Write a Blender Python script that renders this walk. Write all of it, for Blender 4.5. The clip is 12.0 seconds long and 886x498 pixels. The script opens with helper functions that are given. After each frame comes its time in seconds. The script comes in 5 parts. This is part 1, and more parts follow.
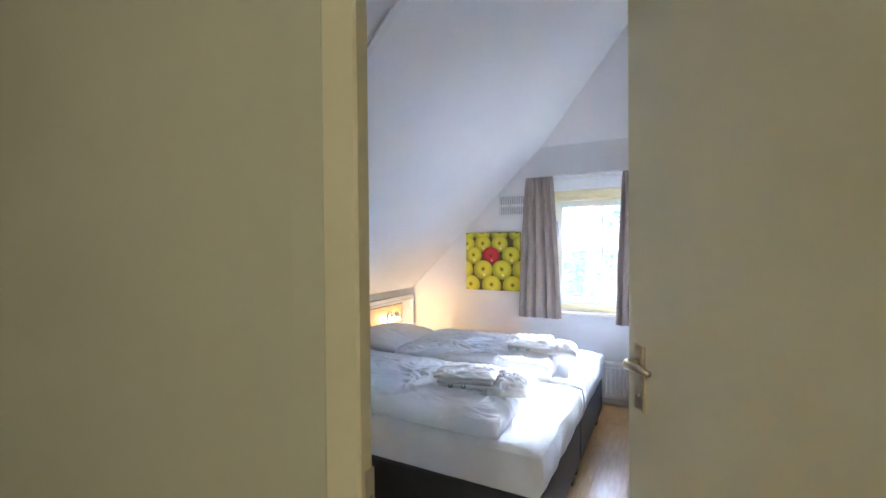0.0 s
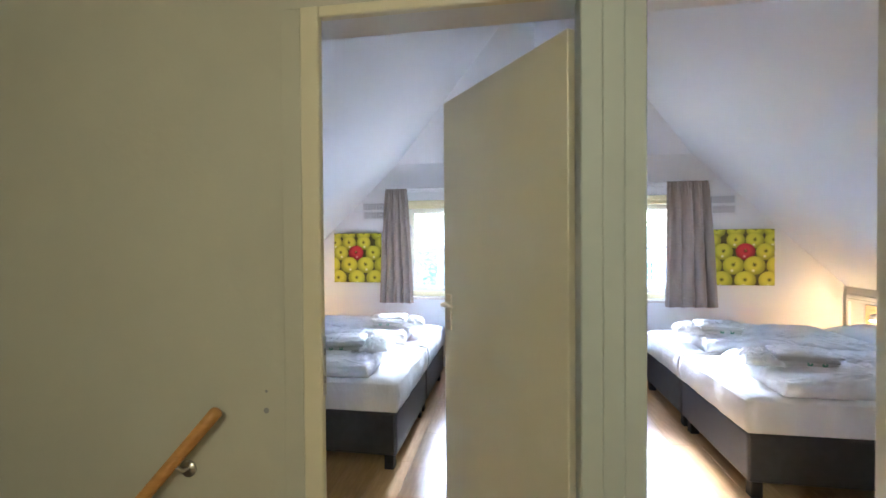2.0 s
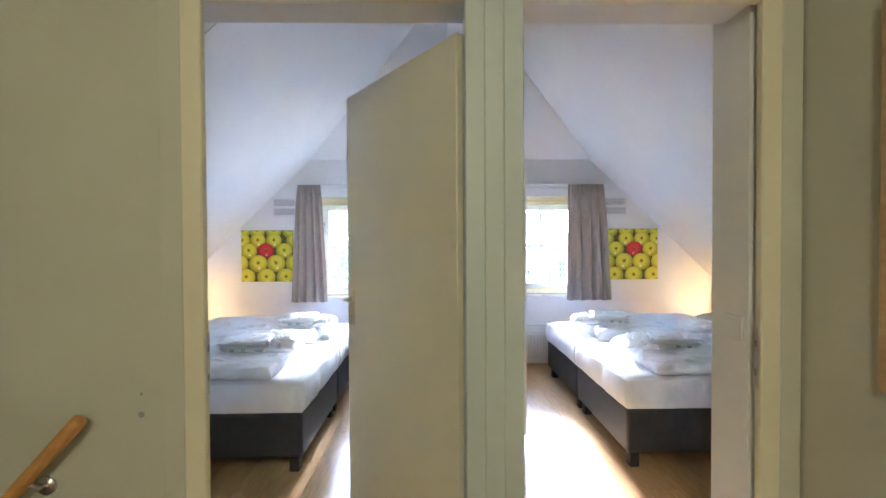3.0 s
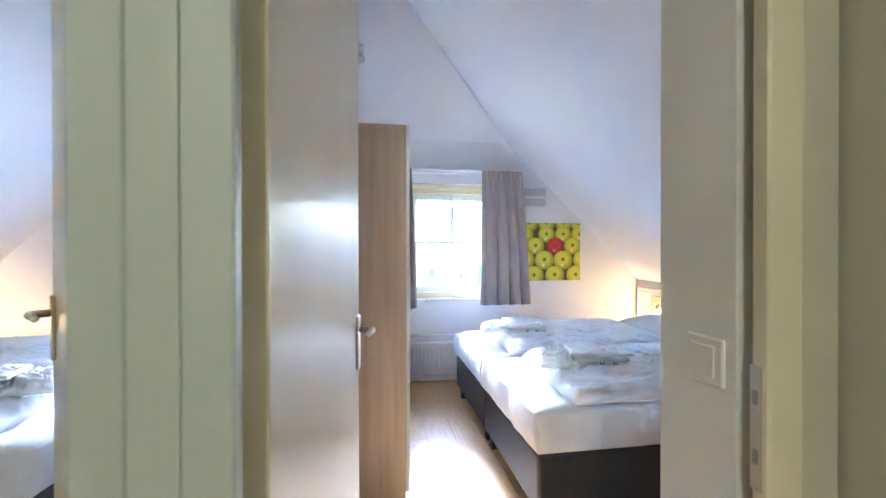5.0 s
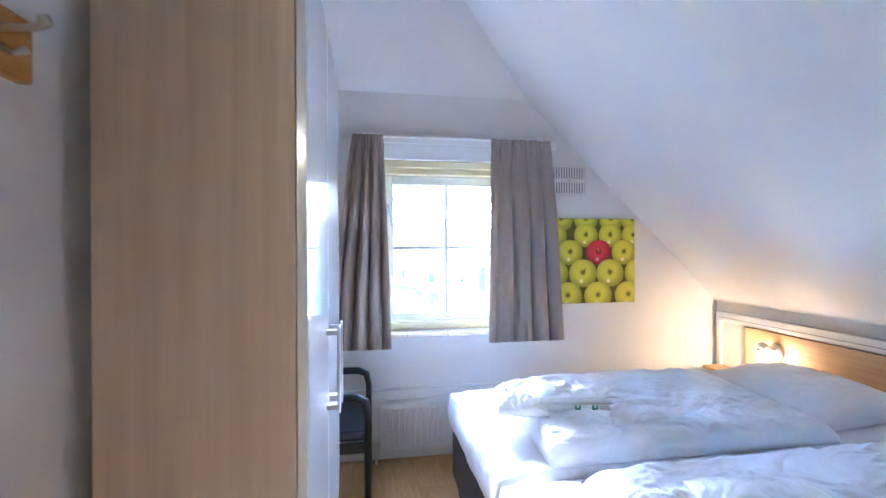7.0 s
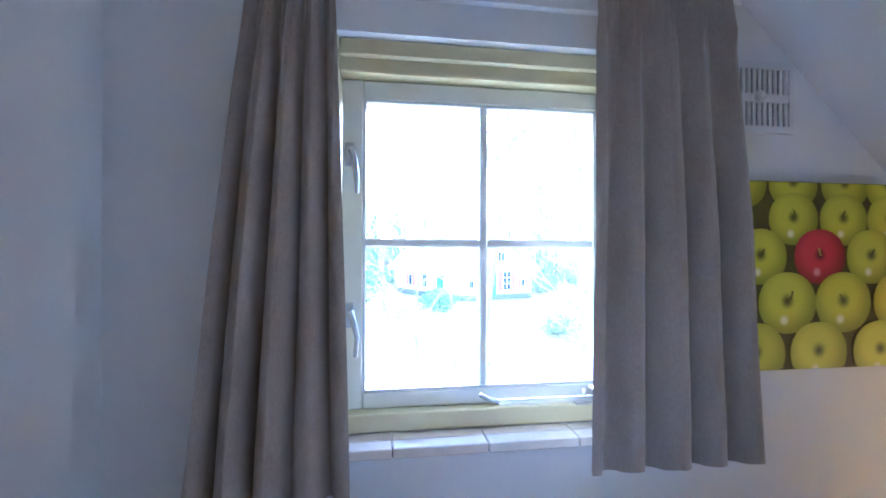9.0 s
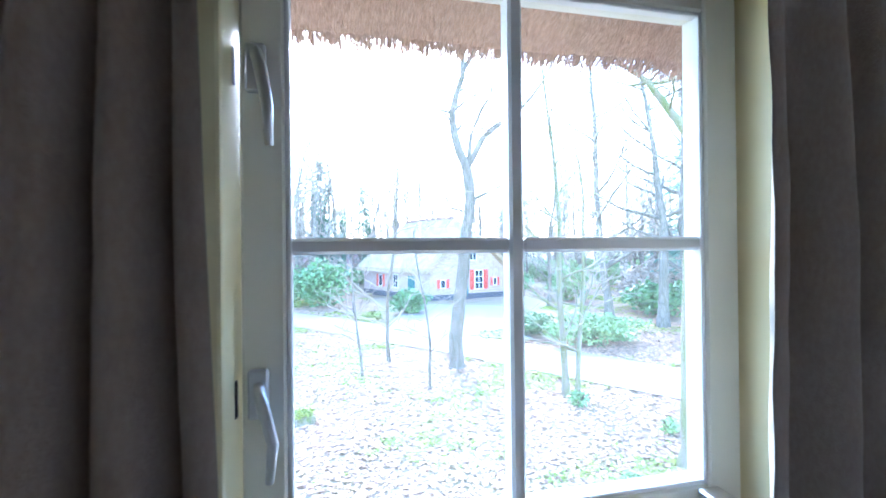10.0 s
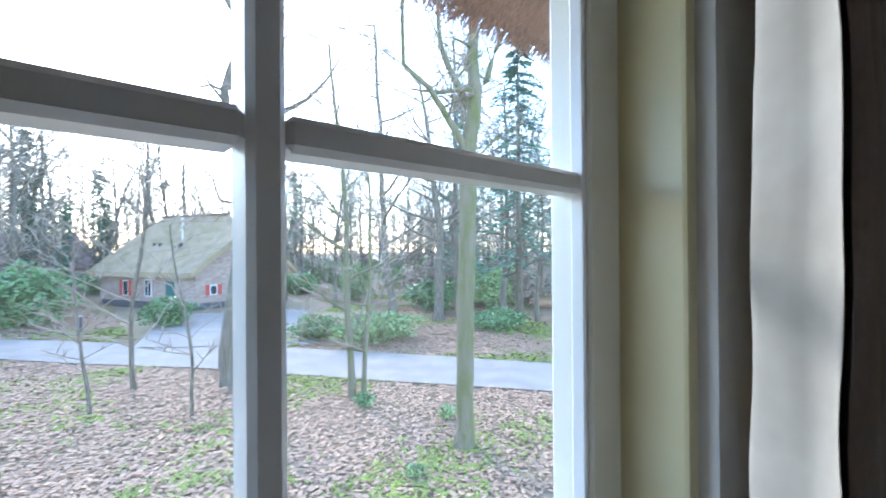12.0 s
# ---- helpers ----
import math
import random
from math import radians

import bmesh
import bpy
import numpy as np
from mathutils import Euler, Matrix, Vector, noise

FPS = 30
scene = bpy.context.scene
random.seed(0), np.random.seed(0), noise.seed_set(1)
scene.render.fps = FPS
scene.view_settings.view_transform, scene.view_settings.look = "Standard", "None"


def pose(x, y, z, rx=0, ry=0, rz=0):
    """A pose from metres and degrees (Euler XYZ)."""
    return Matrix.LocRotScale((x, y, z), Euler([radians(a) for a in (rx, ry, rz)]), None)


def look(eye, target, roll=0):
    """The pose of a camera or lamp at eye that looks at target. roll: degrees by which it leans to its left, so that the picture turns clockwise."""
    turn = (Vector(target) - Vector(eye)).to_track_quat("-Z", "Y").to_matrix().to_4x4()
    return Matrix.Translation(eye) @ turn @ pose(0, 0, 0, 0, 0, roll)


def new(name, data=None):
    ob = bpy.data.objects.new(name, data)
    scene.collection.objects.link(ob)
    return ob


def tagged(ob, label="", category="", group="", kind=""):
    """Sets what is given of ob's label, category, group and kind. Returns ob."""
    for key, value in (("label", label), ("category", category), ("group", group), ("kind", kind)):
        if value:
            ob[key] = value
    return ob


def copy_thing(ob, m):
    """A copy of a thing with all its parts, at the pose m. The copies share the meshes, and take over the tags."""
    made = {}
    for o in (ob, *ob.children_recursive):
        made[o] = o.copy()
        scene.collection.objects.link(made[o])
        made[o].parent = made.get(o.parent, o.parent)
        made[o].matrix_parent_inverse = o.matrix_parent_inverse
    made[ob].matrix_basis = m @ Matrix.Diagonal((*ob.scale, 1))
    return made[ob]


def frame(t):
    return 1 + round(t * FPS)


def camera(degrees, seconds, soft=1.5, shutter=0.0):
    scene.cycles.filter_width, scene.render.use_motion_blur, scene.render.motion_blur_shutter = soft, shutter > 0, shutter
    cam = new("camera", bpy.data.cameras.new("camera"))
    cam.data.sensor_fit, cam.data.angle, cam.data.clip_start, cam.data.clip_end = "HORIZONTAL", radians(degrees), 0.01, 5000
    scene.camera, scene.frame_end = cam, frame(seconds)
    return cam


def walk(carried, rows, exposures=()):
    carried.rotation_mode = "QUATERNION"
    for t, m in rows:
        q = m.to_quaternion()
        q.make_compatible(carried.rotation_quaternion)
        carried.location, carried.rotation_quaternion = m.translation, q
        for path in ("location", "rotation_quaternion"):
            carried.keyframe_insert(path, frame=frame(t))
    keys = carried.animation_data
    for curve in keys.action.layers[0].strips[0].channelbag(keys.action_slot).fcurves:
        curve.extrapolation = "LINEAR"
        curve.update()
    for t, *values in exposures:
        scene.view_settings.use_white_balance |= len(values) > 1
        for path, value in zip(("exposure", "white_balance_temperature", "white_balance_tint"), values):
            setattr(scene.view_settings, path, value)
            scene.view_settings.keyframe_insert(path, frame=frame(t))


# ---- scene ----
cam = camera(92.0, 12.0, shutter=0.2)
EXPOSURES = [(0.0, 6.15, 5150, 10), (3.5, 6.45, 5100, 10), (5.5, 6.6, 4650, 11), (7.0, 6.45, 4650, 12), (9.0, 5.4, 4550, 11), (9.5, 4.85, 4700, 10), (10.5, 3.6, 5400, 9), (11.0, 3.35, 5500, 9), (12.0, 2.92, 5650, 9)]
PATH = [
    (0, (0.324, 0.289, 1.436), (-0.614, 2.055, 1.409), -0.5),
    (0.5, (0.397, 0.05, 1.431), (-0.432, 1.87, 1.416), -0.6),
    (1, (0.439, -0.22, 1.442), (-0.24, 1.661, 1.418), -0.6),
    (1.5, (0.493, -0.387, 1.436), (-0.029, 1.544, 1.409), -0.5),
    (2, (0.547, -0.531, 1.418), (0.232, 1.444, 1.39), -0.4),
    (2.5, (0.591, -0.592, 1.406), (0.453, 1.403, 1.377), -0.4),
    (3, (0.654, -0.559, 1.394), (0.688, 1.441, 1.363), -0.3),
    (3.5, (0.755, -0.431, 1.394), (0.928, 1.561, 1.359), -0.4),
    (3.7, (0.806, -0.356, 1.391), (1.016, 1.632, 1.36), -0.3),
    (5.3, (1.161, 0.36, 1.288), (1.495, 2.332, 1.289), -0.1),
    (5.5, (1.215, 0.475, 1.286), (1.538, 2.449, 1.294), -0.4),
    (6, (1.287, 0.815, 1.297), (1.611, 2.789, 1.299), -0.4),
    (6.5, (1.344, 1.154, 1.326), (1.671, 3.127, 1.318), -0.3),
    (7, (1.39, 1.567, 1.341), (1.715, 3.54, 1.337), -0.2),
    (7.2, (1.41, 1.725, 1.342), (1.736, 3.698, 1.336), -0.2),
    (8.8, (1.560, 2.992, 1.325), (1.842, 4.972, 1.322), 0.1),
    (9, (1.572, 3.146, 1.32), (1.860, 5.126, 1.332), 0.2),
    (9.5, (1.576, 3.458, 1.325), (1.867, 5.437, 1.347), -0.1),
    (10, (1.612, 3.759, 1.337), (2.037, 5.713, 1.344), -0.6),
    (10.5, (1.670, 3.953, 1.328), (2.241, 5.870, 1.336), -0.5),
    (11, (1.727, 4.093, 1.307), (2.475, 5.948, 1.316), -0.4),
    (11.5, (1.766, 4.156, 1.281), (2.753, 5.896, 1.292), -0.3),
    (12, (1.793, 4.149, 1.267), (3.087, 5.675, 1.274), -0.4),
]
walk(cam, [(t, look(eye, target, roll)) for t, eye, target, roll in PATH], EXPOSURES)


# ---- light ----
SUN_ELEVATION, SUN_AZIMUTH = 27.0, 4.0
world = bpy.data.worlds.new("sky")
scene.world = world
world.use_nodes = True
wn = world.node_tree.nodes
sky = wn.new("ShaderNodeTexSky")
sky.sky_type, sky.sun_disc = "NISHITA", False
sky.sun_elevation, sky.sun_rotation = radians(SUN_ELEVATION), radians(SUN_AZIMUTH)
sky.air_density, sky.dust_density, sky.ozone_density = 1.0, 0.6, 2.0
wn["Background"].inputs["Strength"].default_value = 0.15
world.node_tree.links.new(sky.outputs[0], wn["Background"].inputs["Color"])
sun = new("sun", bpy.data.lights.new("sun", "SUN"))
sun.data.energy, sun.data.angle, sun.data.color = 0.45, radians(8.0), (1.0, 0.96, 0.90)
away = Vector((math.sin(radians(SUN_AZIMUTH)) * math.cos(radians(SUN_ELEVATION)), math.cos(radians(SUN_AZIMUTH)) * math.cos(radians(SUN_ELEVATION)), math.sin(radians(SUN_ELEVATION))))
sun.matrix_world = look(away * 50, (0, 0, 0))


# ---- materials ----
def material(name, colour, rough=0.6, metal=0.0, second=None, scale=8.0, stretch=(1, 1, 1), fine=0.0, bump=0.0, bump_scale=60.0, contrast=(0.35, 0.65), vary=0.0, deep=0.004, glow=None, trans=0.0, coat=0.0, sheen=0.0):
    """Principled surface: two colours mixed by noise, fine relief, a little change from piece to piece."""
    m = bpy.data.materials.new(name)
    m.use_nodes = True
    n, l = m.node_tree.nodes, m.node_tree.links
    p = n["Principled BSDF"]
    p.inputs["Roughness"].default_value = rough
    p.inputs["Metallic"].default_value = metal
    p.inputs["Coat Weight"].default_value = coat
    p.inputs["Sheen Weight"].default_value = sheen
    p.inputs["Transmission Weight"].default_value = trans
    c = (*colour, 1)
    p.inputs["Base Color"].default_value = c
    tc = n.new("ShaderNodeTexCoord")
    mp = n.new("ShaderNodeMapping")
    mp.inputs["Scale"].default_value = stretch
    l.new(tc.outputs["Object"], mp.inputs[0])
    last = None
    if second:
        t = n.new("ShaderNodeTexNoise")
        t.inputs["Scale"].default_value, t.inputs["Detail"].default_value = scale, 6
        l.new(mp.outputs[0], t.inputs[0])
        r = n.new("ShaderNodeMapRange")
        r.inputs[1].default_value, r.inputs[2].default_value = contrast
        l.new(t.outputs[0], r.inputs[0])
        mix = n.new("ShaderNodeMix")
        mix.data_type = "RGBA"
        mix.inputs[6].default_value, mix.inputs[7].default_value = c, (*second, 1)
        l.new(r.outputs[0], mix.inputs[0])
        last = mix.outputs[2]
    if vary:
        oi = n.new("ShaderNodeObjectInfo")
        geo = n.new("ShaderNodeNewGeometry")
        add = n.new("ShaderNodeMath")
        l.new(oi.outputs["Random"], add.inputs[0]), l.new(geo.outputs["Random Per Island"], add.inputs[1])
        r2 = n.new("ShaderNodeMapRange")
        r2.inputs[2].default_value, r2.inputs[3].default_value, r2.inputs[4].default_value = 2, 1 - vary, 1 + vary
        l.new(add.outputs[0], r2.inputs[0])
        hsv = n.new("ShaderNodeHueSaturation")
        hsv.inputs["Color"].default_value = c
        l.new(r2.outputs[0], hsv.inputs["Value"])
        if last:
            l.new(last, hsv.inputs["Color"])
        last = hsv.outputs[0]
    if last:
        l.new(last, p.inputs["Base Color"])
    if bump:
        b = n.new("ShaderNodeBump")
        b.inputs["Strength"].default_value, b.inputs["Distance"].default_value = bump, deep
        t2 = n.new("ShaderNodeTexNoise")
        t2.inputs["Scale"].default_value, t2.inputs["Detail"].default_value = bump_scale, 4
        l.new(mp.outputs[0], t2.inputs[0])
        l.new(t2.outputs[0], b.inputs["Height"])
        l.new(b.outputs[0], p.inputs["Normal"])
    if glow:
        p.inputs["Emission Color"].default_value = (*glow[:3], 1)
        p.inputs["Emission Strength"].default_value = glow[3]
    return m


M = dict(
    plaster=material("plaster", (0.80, 0.80, 0.80), 0.75, second=(0.77, 0.77, 0.775), scale=1.5, bump=0.25, bump_scale=45),
    # off-white plaster with the landing's dim yellowish light put into the colour
    landing=material("dimmed_landing_plaster", (0.56, 0.545, 0.45), 0.6, second=(0.53, 0.515, 0.425), scale=2, bump=0.25, bump_scale=40),
    # bluish grey: cool light on the door posts, put into their colour
    post=material("cool_lit_paint", (0.52, 0.565, 0.545), 0.45, second=(0.49, 0.535, 0.515), scale=3, bump=0.1, bump_scale=25),
    cream=material("cream_paint", (0.74, 0.69, 0.52), 0.35, second=(0.71, 0.66, 0.49), scale=3, bump=0.08, bump_scale=25),
    sashpaint=material("pale_sash_paint", (0.80, 0.79, 0.71), 0.3, second=(0.77, 0.76, 0.68), scale=6, bump=0.1, bump_scale=30),
    cream2=material("cream_window_paint", (0.76, 0.68, 0.42), 0.3, second=(0.73, 0.65, 0.39), scale=6, bump=0.1, bump_scale=30),
    laminate=material("laminate", (0.56, 0.345, 0.15), 0.28, second=(0.47, 0.28, 0.11), scale=6, stretch=(9, 1.2, 1), vary=0.1, bump=0.05, bump_scale=40),
    sonoma=material("oak_laminate", (0.66, 0.52, 0.39), 0.5, second=(0.52, 0.39, 0.275), scale=5, contrast=(0.32, 0.72), stretch=(7, 7, 0.35), bump=0.15, bump_scale=40),
    headwood=material("headboard_oak", (0.52, 0.35, 0.19), 0.45, second=(0.42, 0.27, 0.14), scale=5, stretch=(8, 0.6, 8), bump=0.12, bump_scale=30),
    beech=material("varnished_beech", (0.52, 0.27, 0.07), 0.3, second=(0.44, 0.21, 0.05), scale=5, stretch=(1, 8, 8), coat=0.3),
    white=material("white_lacquer", (0.80, 0.80, 0.80), 0.3, second=(0.78, 0.78, 0.78), scale=4),
    gloss=material("white_gloss_door", (0.78, 0.78, 0.80), 0.12, coat=0.3),
    vent=material("white_plastic", (0.74, 0.74, 0.74), 0.4),
    dark=material("dark_gap", (0.04, 0.04, 0.045), 0.8),
    slot=material("vent_slot_shade", (0.10, 0.10, 0.11), 0.8),
    grey=material("vent_shadow_plate", (0.30, 0.30, 0.31), 0.8),
    leather=material("black_leatherette", (0.035, 0.036, 0.042), 0.45, second=(0.045, 0.046, 0.052), scale=20, bump=0.4, bump_scale=250),
    foot=material("black_foot", (0.02, 0.02, 0.022), 0.5),
    sheet=material("white_cotton_sheet", (0.80, 0.80, 0.82), 0.85, second=(0.77, 0.77, 0.80), scale=5, stretch=(2, 0.8, 1), bump=0.6, bump_scale=12, deep=0.012, sheen=0.2),
    duvet=material("white_duvet_cotton", (0.86, 0.86, 0.88), 0.85, second=(0.83, 0.83, 0.86), scale=6, stretch=(1, 1.8, 1), bump=0.5, bump_scale=16, deep=0.010, sheen=0.2),
    towel=material("white_towel", (0.80, 0.80, 0.80), 0.95, bump=0.9, bump_scale=160),
    plastic=material("clear_wrap", (0.92, 0.92, 0.93), 0.35, bump=0.5, bump_scale=30, coat=0.35),
    green=material("green_print", (0.22, 0.55, 0.40), 0.5),
    curtain=material("taupe_curtain", (0.38, 0.32, 0.27), 0.9, second=(0.335, 0.28, 0.235), scale=180, stretch=(1, 1, 0.5), bump=0.4, bump_scale=500, sheen=0.3),
    lining=material("curtain_lining", (0.36, 0.33, 0.28), 0.95, second=(0.32, 0.29, 0.245), scale=30),
    steel=material("brushed_steel", (0.62, 0.60, 0.57), 0.3, metal=1.0, bump=0.05, bump_scale=80),
    alu=material("grey_aluminium", (0.55, 0.56, 0.60), 0.35, metal=0.9),
    brass=material("brass_handle", (0.80, 0.70, 0.50), 0.3, metal=1.0),
    radiator=material("radiator_enamel", (0.76, 0.76, 0.77), 0.3),
    tile=material("sill_tile", (0.76, 0.69, 0.62), 0.25, second=(0.70, 0.62, 0.55), scale=9, vary=0.05),
    grout=material("grout", (0.16, 0.13, 0.12), 0.9),
    chair=material("black_chair_lacquer", (0.018, 0.02, 0.024), 0.35),
    bulb=material("lit_bulb", (1, 0.9, 0.7), 0.4, glow=(1.0, 0.72, 0.38, 3)),
    mirror=material("mirror_glass", (0.88, 0.90, 0.88), 0.02, metal=1.0),
    stem=material("print_stem", (0.10, 0.09, 0.01), 0.6),
    printdark=material("print_shadow", (0.11, 0.10, 0.01), 0.6, second=(0.06, 0.05, 0.008), scale=12),
    canvas=material("canvas_edge", (0.42, 0.42, 0.06), 0.7),
    thatch=material("thatch_reed", (0.50, 0.35, 0.25), 0.95, second=(0.33, 0.22, 0.15), scale=40, stretch=(6, 1, 1), bump=1.0, bump_scale=60, vary=0.35),
    oldthatch=material("old_thatch", (0.48, 0.34, 0.215), 0.95, second=(0.31, 0.245, 0.12), scale=1.6, bump=1.0, bump_scale=10, deep=0.05),
    ridge=material("ridge_tile", (0.28, 0.18, 0.15), 0.8),
    brick=material("pale_brick", (0.54, 0.42, 0.35), 0.9, second=(0.34, 0.23, 0.18), scale=4, stretch=(1, 1, 2.5), bump=0.5, bump_scale=8),
    plinth=material("dark_plinth", (0.08, 0.08, 0.09), 0.85),
    shutter=material("red_shutter", (0.55, 0.07, 0.04), 0.5),
    teal=material("dark_green_door", (0.03, 0.14, 0.13), 0.5),
    housewhite=material("white_window_paint", (0.75, 0.75, 0.72), 0.5),
    pane=material("house_pane", (0.03, 0.04, 0.05), 0.08),
    ground=material("forest_floor", (0.34, 0.235, 0.15), 0.95, second=(0.25, 0.20, 0.09), scale=0.7, bump=0.5, bump_scale=30),
    leaf=material("dead_leaf", (0.56, 0.345, 0.205), 0.8, vary=0.6),
    moss=material("moss_grass", (0.36, 0.38, 0.07), 0.95, second=(0.24, 0.29, 0.06), scale=4, bump=1.0, bump_scale=20, vary=0.25),
    road=material("pale_asphalt", (0.37, 0.315, 0.26), 0.9, second=(0.30, 0.255, 0.21), scale=1.2, bump=0.6, bump_scale=60),
    bark=material("grey_bark", (0.25, 0.205, 0.16), 0.95, second=(0.12, 0.11, 0.07), scale=5, stretch=(3, 3, 0.6), bump=1.0, bump_scale=18, deep=0.03),
    mossbark=material("mossy_bark", (0.23, 0.19, 0.135), 0.95, second=(0.15, 0.16, 0.05), scale=3, stretch=(2, 2, 0.5), bump=1.0, bump_scale=18, deep=0.03),
    needle=material("conifer_needles", (0.13, 0.22, 0.15), 0.8, vary=0.4),
    evergreen=material("evergreen_leaves", (0.18, 0.31, 0.11), 0.5, vary=0.5),
    ivy=material("ivy_leaves", (0.07, 0.15, 0.08), 0.6, vary=0.3),
    bramble=material("ground_cover_leaves", (0.27, 0.36, 0.14), 0.7, vary=0.4),
    twig=material("thin_twigs", (0.36, 0.29, 0.22), 0.9, vary=0.25),
    lamp=material("lamp_post_grey", (0.30, 0.31, 0.32), 0.5),
    outer=material("own_brick", (0.33, 0.25, 0.21), 0.9, second=(0.25, 0.19, 0.16), scale=6),
)
glass = bpy.data.materials.new("window_glass")
glass.use_nodes = True
gn, gl = glass.node_tree.nodes, glass.node_tree.links
gt, gg, gm = gn.new("ShaderNodeBsdfTransparent"), gn.new("ShaderNodeBsdfGlossy"), gn.new("ShaderNodeMixShader")
gm.inputs[0].default_value = 0.03
gg.inputs["Roughness"].default_value = 0.02
gl.new(gt.outputs[0], gm.inputs[1]), gl.new(gg.outputs[0], gm.inputs[2])
# uneven pale veil mixed into the panes, imitating glare over the bright view
veil, veiled = gn.new("ShaderNodeBsdfTranslucent"), gn.new("ShaderNodeMixShader")
veil_noise, amount = gn.new("ShaderNodeTexNoise"), gn.new("ShaderNodeMapRange")
veil_noise.inputs["Scale"].default_value, veil_noise.inputs["Detail"].default_value = 5.0, 5
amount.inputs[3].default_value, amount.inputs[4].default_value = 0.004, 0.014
gl.new(veil_noise.outputs[0], amount.inputs[0]), gl.new(amount.outputs[0], veiled.inputs[0])
veil.inputs["Color"].default_value = (1.0, 0.98, 0.96, 1)
gl.new(gm.outputs[0], veiled.inputs[1]), gl.new(veil.outputs[0], veiled.inputs[2])
gl.new(veiled.outputs[0], gn["Material Output"].inputs[0])
M["glass"] = glass


# ---- mesh helpers ----
def box(bm, x0, x1, y0, y1, z0, z1):
    v = [bm.verts.new((x, y, z)) for z in (z0, z1) for y in (y0, y1) for x in (x0, x1)]
    for f in ((0, 2, 3, 1), (4, 5, 7, 6), (0, 1, 5, 4), (2, 6, 7, 3), (0, 4, 6, 2), (1, 3, 7, 5)):
        bm.faces.new([v[i] for i in f])
    return v


def boxes(*dims, bevel=0.0, segments=1):
    bm = bmesh.new()
    for d in dims:
        box(bm, *d)
    if bevel:
        bmesh.ops.bevel(bm, geom=list(bm.edges), offset=bevel, segments=segments, affect="EDGES", profile=0.6)
    return bm


def tube(bm, points, radii, sides=8, cap=True):
    """A round rod along points."""
    rings = []
    for i, p in enumerate(points):
        p = Vector(p)
        d = Vector(points[min(i + 1, len(points) - 1)]) - Vector(points[max(i - 1, 0)])
        d.normalize()
        a = d.cross(Vector((0, 0, 1)) if abs(d.z) < 0.9 else Vector((1, 0, 0))).normalized()
        b = d.cross(a)
        r = radii[i] if isinstance(radii, (list, tuple)) else radii
        rings.append([bm.verts.new(p + r * (math.cos(k * math.tau / sides) * a + math.sin(k * math.tau / sides) * b)) for k in range(sides)])
    for r0, r1 in zip(rings, rings[1:]):
        for k in range(sides):
            bm.faces.new((r0[k], r0[(k + 1) % sides], r1[(k + 1) % sides], r1[k]))
    if cap:
        bm.faces.new(rings[0][::-1]), bm.faces.new(rings[-1])
    return bm


def rod(points, radii, sides=8):
    return tube(bmesh.new(), points, radii, sides)


def mesh_of(name, bm, mat, smooth=False):
    bmesh.ops.recalc_face_normals(bm, faces=list(bm.faces))
    me = bpy.data.meshes.new(name)
    bm.to_mesh(me)
    bm.free()
    me.materials.append(M[mat] if isinstance(mat, str) else mat)
    if smooth:
        me.polygons.foreach_set("use_smooth", [True] * len(me.polygons))
    return me


def thing(name, at, label, category, group="", kind=""):
    ob = new(name)
    ob.empty_display_size = 0.1
    ob.matrix_basis = pose(*at)
    return tagged(ob, label, category, group, kind)


def part(name, bm, mat, parent=None, label="", smooth=False):
    """One mesh in world coordinates, put under its thing or part."""
    ob = new(name, mesh_of(name, bm, mat, smooth))
    if parent:
        ob.parent = parent
        base = Matrix.Identity(4)
        up = parent
        while up:
            base = up.matrix_basis @ base
            up = up.parent
        ob.data.transform(base.inverted())
    return tagged(ob, label)


def setting(name, bm, mat, label, category, smooth=False):
    return tagged(part(name, bm, mat, None, "", smooth), label, category, kind="structure")


def pierced(x0, x1, z0, z1, y0, y1, holes):
    """A wall along x with rectangular openings (x0, x1, z0, z1)."""
    bm = bmesh.new()
    xs = sorted({x0, x1, *(v for h in holes for v in h[:2])})
    for a, b in zip(xs, xs[1:]):
        inside = sorted((h[2], h[3]) for h in holes if h[0] <= a and b <= h[1])
        low = z0
        for h0, h1 in inside:
            if h0 > low:
                box(bm, a, b, y0, y1, low, h0)
            low = h1
        box(bm, a, b, y0, y1, low, z1)
    return bm


MID = 0.83
FLIP = Matrix.Translation((2 * MID, 0, 0)) @ Matrix.Diagonal((-1, 1, 1, 1))


def mirrored(ob):
    """The same thing in the other bedroom, which is a mirror image."""
    return copy_thing(ob, FLIP @ ob.matrix_basis)


# ---- the house: floor, walls, ceilings ----
BACK, WIN = 0.765, 4.32          # the landing wall's face, the window wall's face
KNEE = 3.86
SL, HIP = 0.96, 1.7              # slopes of the roof
top_z = 2.335
W = (1.425, 2.352, 0.79, 1.915)    # window opening in the right bedroom
WL = (2 * MID - W[1], 2 * MID - W[0], W[2], W[3])
HEAD, LEAF = 2.13, 2.087
DL, DR = (-0.05, 0.745), (0.925, 1.662)

